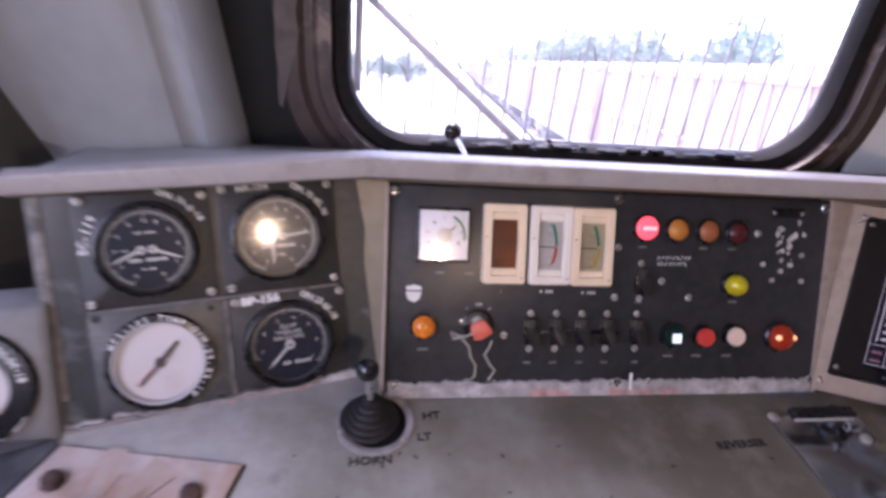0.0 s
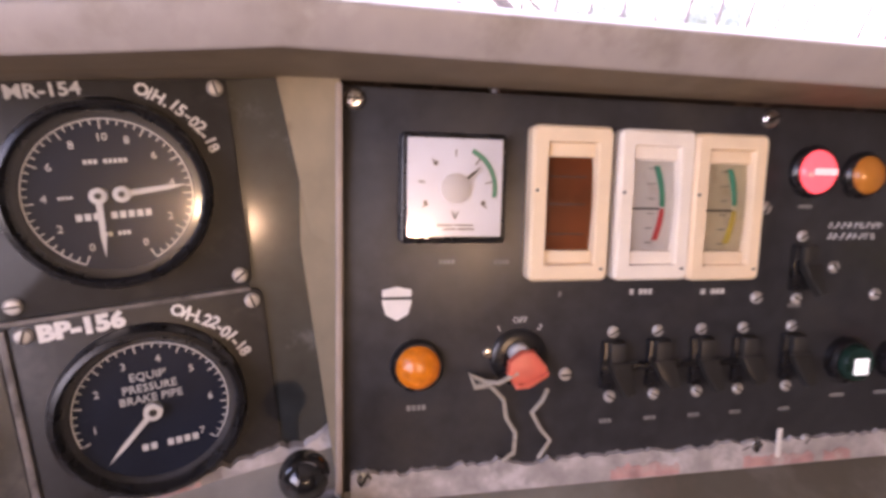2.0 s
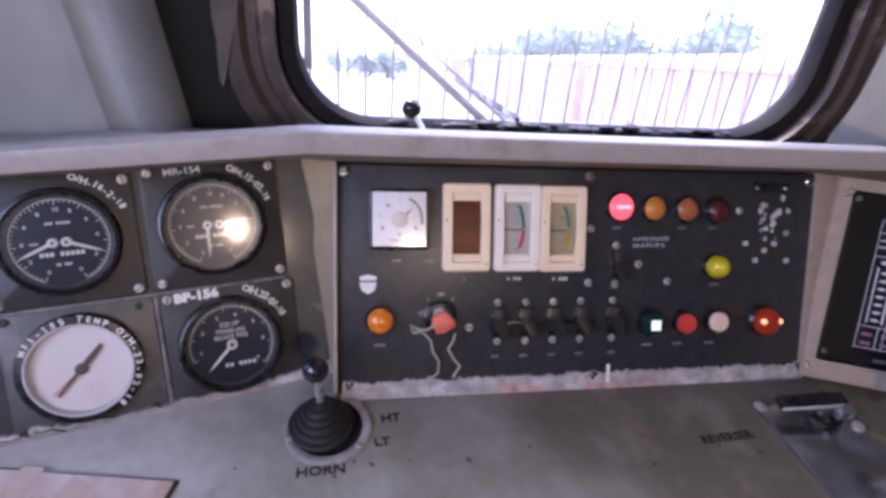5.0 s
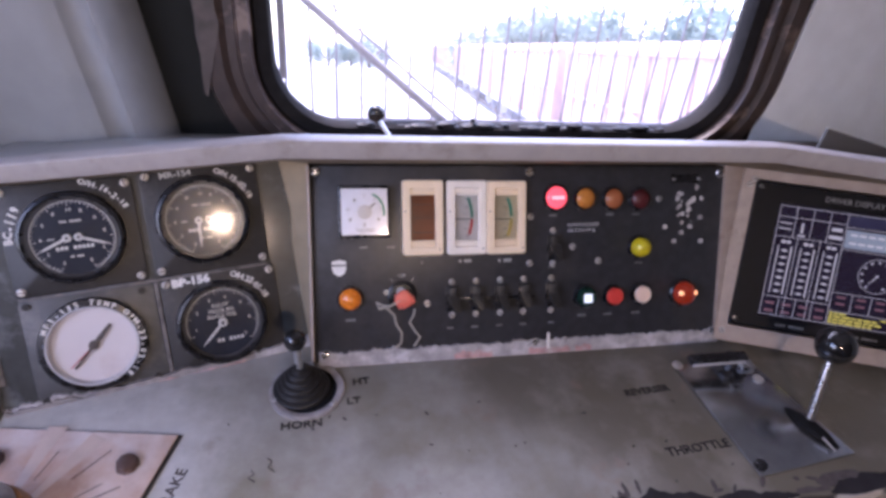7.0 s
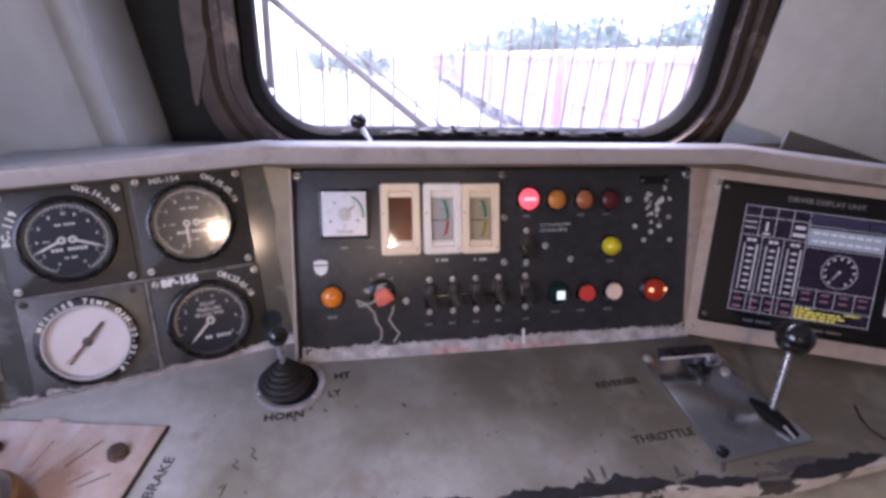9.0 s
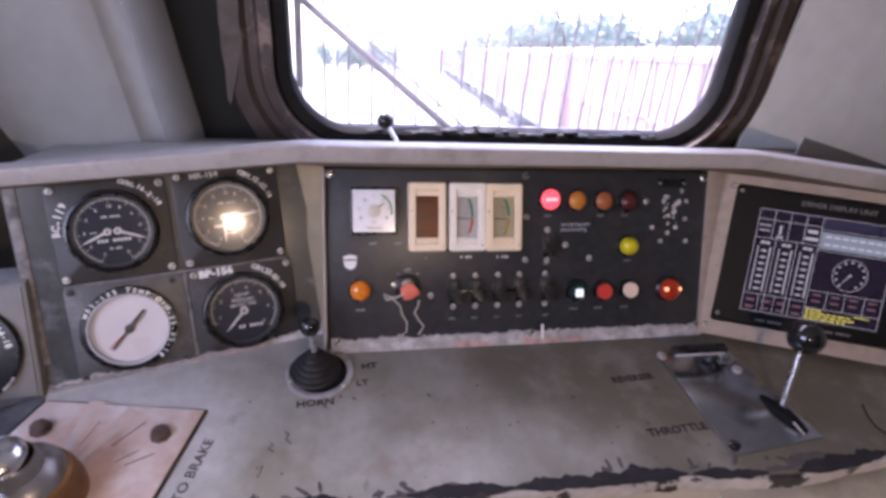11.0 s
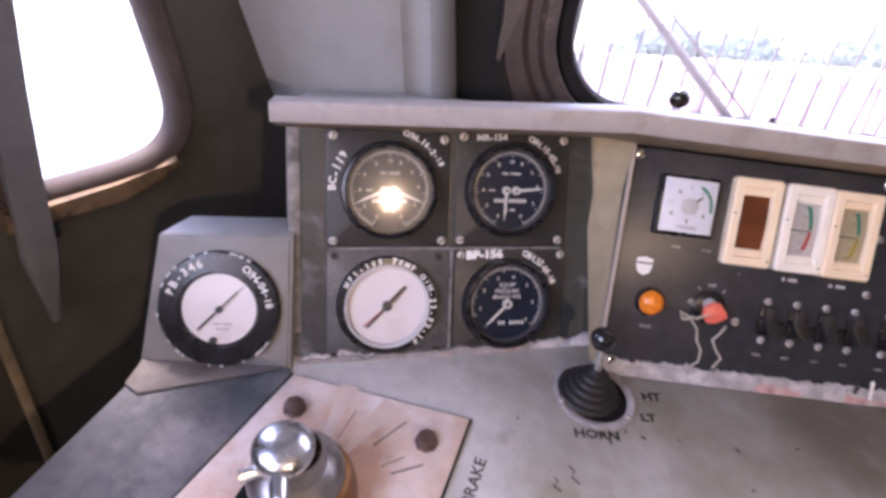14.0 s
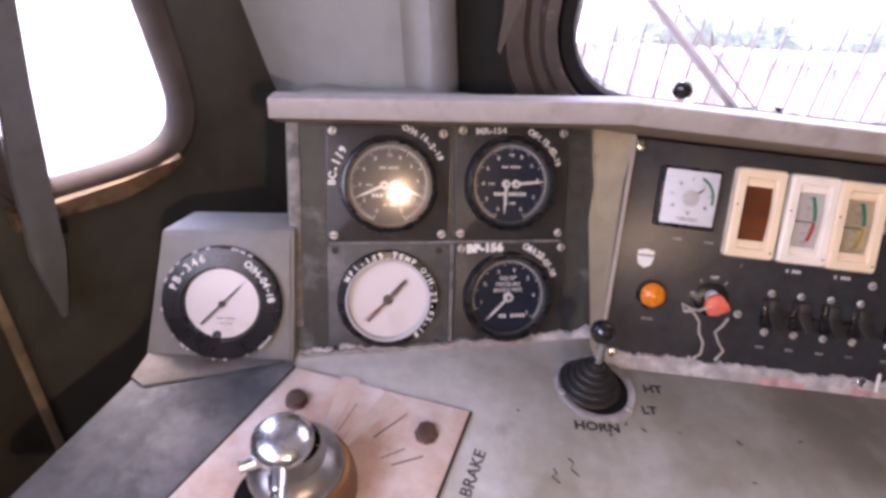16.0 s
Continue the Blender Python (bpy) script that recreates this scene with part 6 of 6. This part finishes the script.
part("key", boxes((0.286, 0.308, 0.185, 0.215, 0.011, 0.015), bevel=0.002), M_L_BROWN_OFF, ddu, "orange-brown key")
part("key", boxes((0.286, 0.308, 0.085, 0.140, 0.011, 0.013), bevel=0.001), M_GREY_SILVER, ddu, "grey side key")
for x, y in ((0.001, 0.269), (0.002, 0.044), (0.314, 0.269), (0.314, 0.044)):
    screw(ddu, x, y, 0.012, 0.004, M_STEEL, 40)

# dark tapering sheet standing behind the hood, pale board behind it
gb = thing("metal_flap", frame_at((0.759, 0.652, 1.25), -21, 6), "dark grey tapering metal flap standing behind the hood", "flap")
part("sheet", prism([(-0.004, -0.012), (0.30, -0.03), (0.30, -0.012), (0.175, 0.011), (0.107, 0.026), (0.003, 0.047)], -0.006, 0.0, bevel=0.0015), M_GREYBOX, gb, "dark grey sheet")
part("fold", boxes((0.112, 0.30, -0.006, 0.008, 0.0, 0.004), bevel=0.001), M_BEZEL, gb, "black folded strip", m=at(0, 0.010, 0, -8))
bd = thing("wall_board", FRONT @ at(0.98, 1.18, 0.004), "pale grey board fixed on the front wall", "board")
part("sheet", prism([(-0.135, -0.2), (0.38, -0.2), (0.38, 1.0), (-0.092, 1.0), (-0.092, 0.34), (-0.105, 0.12), (-0.126, 0.05)], 0.0, 0.008, bevel=0.002), M_BOARD, bd)

# wiper hand lever behind the hood
wl = thing("wiper_lever", pose(0.087, 0.809, 1.197), "small lever with a black ball by the windscreen", "lever")
part("rod", tube([(0.0, 0.0, -0.012), (-0.036, 0.040, 0.042)], 0.0042, 10), M_STEEL, wl, "thin steel rod")
part("knob", lathe(ball(0.0155), 24), M_BALL, wl, "glossy black ball", m=pose(-0.040, 0.043, 0.050))

# wiper outside the glass
wp = thing("windscreen_wiper", FRONT @ at(0, 0, -0.055), "dark wiper arm with a thin second link outside the windscreen", "wiper")
part("arm", tube([(0.200, 1.190, 0.0), (-0.092, 1.425, 0.0), (-0.20, 1.515, 0.0)], 0.0085, 8, r_end=0.006), M_GRILLE, wp, "flat dark wiper arm")
part("link", tube([(0.240, 1.190, 0.0), (-0.060, 1.430, 0.0), (-0.16, 1.515, 0.0)], 0.0028, 6), M_GRILLE, wp, "thin link rod")
part("blade", boxes((-0.147, -0.133, 1.27, 1.75, -0.006, 0.006), bevel=0.002), M_GRILLE, wp, "upright rubber blade", m=at(0, 0, 0, -1.2) )

# upright bars of the grille outside
gr = thing("windscreen_grille", FRONT @ at(0, 0, -0.16), "grille of thin upright bars outside the windscreen", "grille")
part("rail", boxes((-0.30, 1.1, 1.155, 1.170, -0.006, 0.006), bevel=0.002), M_GRILLE, gr, "lower grille rail")
part("rail", boxes((-0.30, 1.1, 1.90, 1.915, -0.006, 0.006), bevel=0.002), M_GRILLE, gr, "upper grille rail")
for x in (-0.27, 1.04):
    for y in (1.163, 1.907):
        part("stand_off", tube([(x, y, 0.0), (x, y, 0.12)], 0.006, 8), M_GRILLE, gr, "short fixing stud")
base_bar = None
for i in range(27):
    x = -0.27 + 0.0505 * i
    if base_bar is None:
        base_bar = part("bar", tube([(0, 1.16, 0), (0, 1.91, 0)], 0.0028, 8), M_GRILLE, gr)
        base_bar.location.x = x
    else:
        o = base_bar.copy()
        scene.collection.objects.link(o)
        o.location.x = x

# warm lamp on the rear wall
lamp = thing("cab_lamp", pose(0.206, -0.85, 1.64), "small warm cab lamp on a bracket behind the driver", "lamp")
bulb = part("bulb", lathe(ball(0.018), 20), M_BULB, lamp, "glowing warm bulb")
bulb.visible_shadow = False
part("bracket", tube([(0, -0.50, -0.02), (0, -0.12, -0.02), (0, -0.05, -0.01)], 0.008, 10), M_BEZEL, lamp, "black bracket arm")
part("socket", lathe([(0.018, -0.02), (0.02, 0.03), (0.012, 0.035), (0, 0.035)], 20), M_BEZEL, lamp, m=pose(0, -0.05, 0, 90))

# the cab as a whole takes the rake of its desk; floor, ceiling and the upright walls behind stay level
LEVEL = {"floor", "ceiling", "wall_back", "wall_right", "wall_left_rear"}
for ob in scene.objects:
    if ob.parent is None and ob.type in {"MESH", "EMPTY"} and ob.name not in LEVEL:
        ob.matrix_basis = CAB @ ob.matrix_basis

# ---- outside ----
GZ = -2.20
tagged(part("ground", boxes((-3000, 3000, -300, 4000, GZ - 0.5, GZ)), M_GROUND), "pale ballast and yard ground", "", "", "structure")


def wagon(m, label):
    """Covered wagon: ribbed side with a wide doorway, bogies with wheels below."""
    w = thing("freight_wagon", m, label, "wagon", "wagons on the next track")
    L, z0, z1 = 13.4, 1.26, 3.72
    part("body", boxes((-L / 2, L / 2, -1.55, 1.55, z0, z1), bevel=0.03), M_WAGON, w, "faded red oxide wagon body")
    top = [(-1.62, z1), (-1.2, z1 + 0.13), (-0.5, z1 + 0.22), (0.5, z1 + 0.22), (1.2, z1 + 0.13), (1.62, z1)]
    part("roof", prism(top, -L / 2 - 0.04, L / 2 + 0.04), M_WAGON, w, "low curved roof", m=Matrix(((0, 0, 1, 0), (1, 0, 0, 0), (0, 1, 0, 0), (0, 0, 0, 1))))
    for i in range(15):
        x = -L / 2 + 0.12 + i * (L - 0.24) / 14
        wide = 0.19 if i in (6, 8) else 0.055
        part("rib", boxes((x - wide, x + wide, -1.60, -1.55, z0, z1), bevel=0.012), M_WAGON_RIB if wide > 0.1 else M_WAGON, w)
    part("top_rail", boxes((-L / 2, L / 2, -1.64, -1.55, z1 - 0.12, z1), bevel=0.02), M_WAGON_RIB, w)
    part("mid_rail", boxes((-L / 2, L / 2, -1.60, -1.55, z0 + 1.12, z0 + 1.20), bevel=0.01), M_WAGON_RIB, w)
    part("sole_bar", boxes((-L / 2 - 0.1, L / 2 + 0.1, -1.60, -1.40, z0 - 0.26, z0), bevel=0.02), M_WAGON_DARK, w, "dark sole bar")
    part("underframe", boxes((-L / 2 - 0.35, L / 2 + 0.35, -0.5, 0.5, z0 - 0.36, z0 - 0.04)), M_WAGON_DARK, w, "dark underframe")
    for cx in (-4.6, 4.6):
        part("bogie", boxes((cx - 1.35, cx + 1.35, -1.20, -1.05, 0.45, 0.78), (cx - 0.35, cx + 0.35, -1.22, 1.22, 0.60, 0.98), bevel=0.03), M_WAGON_DARK, w, "cast steel bogie side frame")
        for x in (cx - 1.0, cx + 1.0):
            for y in (-0.95, 0.82):
                part("wheel", lathe([(0.0, 0.0), (0.45, 0.0), (0.45, 0.10), (0.39, 0.13), (0, 0.13)], 20), M_WAGON_DARK, w, "dark steel wheel", m=pose(x, y, 0.60, 90))
    return w


M_WAGON_RIB = mat("wagon_rib_oxide", (0.40, 0.27, 0.255), 0.7, var=0.15, scale=4, bump=0.2)
bearing = 6.8
along = Vector((math.sin(radians(bearing)), math.cos(radians(bearing)), 0))
side = Vector((along.y, -along.x, 0))
first = None
for k in range(7):
    c = Vector((0, -0.17, GZ)) + side * (5.0 + 1.6) + along * (10.6 + 14.4 * k)
    m = pose(c.x, c.y, c.z, 0, 0, -90 - bearing)
    first = wagon(m, "faded red oxide covered wagon with ribbed side") if first is None else copy_thing(first, m)
for off in (5.76, 7.44):
    a = Vector((0, 0, GZ)) + side * off
    m = pose(a.x, a.y, a.z, 0, 0, -bearing)
    tagged(part("rail", boxes((-0.035, 0.035, -8.0, 110.0, 0.0, 0.15)), M_RAIL, None, m=m), "rusty rail under the wagons", "", "", "structure")


def tree(x, y, h, seed):
    """A broad, low yard tree: short trunk, spreading limbs and leaf clumps almost down to the ground."""
    r = random.Random(seed)
    t = thing("tree", pose(x, y, GZ), "hazy green bushy tree beyond the yard", "tree", "trees beyond the yard")
    bm = tube([(0, 0, 0), (0.1, 0.05, h * 0.2), (0.0, 0.1, h * 0.55)], h * 0.05, 8, r_end=h * 0.02)
    for i in range(9):
        a = r.uniform(0, 6.28)
        tube([(0, 0.05, h * 0.15), (math.cos(a) * h * 0.22, math.sin(a) * h * 0.22, h * 0.4), (math.cos(a) * h * 0.46, math.sin(a) * h * 0.46, h * r.uniform(0.5, 0.7))], h * 0.025, 6, bm, r_end=h * 0.008)
    part("trunk", bm, M_TRUNK, t)
    verts, faces = [], []
    lobes = [(Vector((r.uniform(-0.65, 0.65), r.uniform(-0.4, 0.4), r.uniform(0.18, 0.72))) * h, h * r.uniform(0.16, 0.30)) for i in range(12)]
    for i in range(2600):
        c, rad = r.choice(lobes)
        d = Vector((r.gauss(0, 1), r.gauss(0, 1), r.gauss(0, 1))).normalized()
        p = c + d * rad * r.uniform(0.6, 1.08)
        if p.z < 0.05:
            continue
        u = Vector((r.gauss(0, 1), r.gauss(0, 1), r.gauss(0, 0.5))).normalized() * h * r.uniform(0.022, 0.045)
        w = u.cross(d).normalized() * u.length * 0.7
        k = len(verts)
        verts += [p - u, p - w, p + u, p + w]
        faces.append((k, k + 1, k + 2, k + 3))
    me = bpy.data.meshes.new("crown")
    me.from_pydata(verts, [], faces)
    me.materials.append(M_LEAF)
    crown = new("crown", me)
    crown.parent = t


rnd = random.Random(8)
for i in range(9):
    a, d = radians(16.5 + 2.9 * i + rnd.uniform(-0.8, 0.8)), rnd.uniform(46, 60)
    tree(d * math.sin(a), d * math.cos(a), rnd.uniform(6.6, 8.8), i + 1)
for i, (a, d, h) in enumerate(((-0.6, 92, 4.6), (1.6, 96, 5.2), (3.4, 90, 4.8))):
    tree(d * math.sin(radians(a)), d * math.cos(radians(a)), h, 20 + i)
for x in (-0.04, 1.64):
    tagged(part("rail", boxes((x - 0.035, x + 0.035, 3.0, 110.0, GZ, GZ + 0.15)), M_RAIL), "rusty running rail ahead of the cab", "", "", "structure")
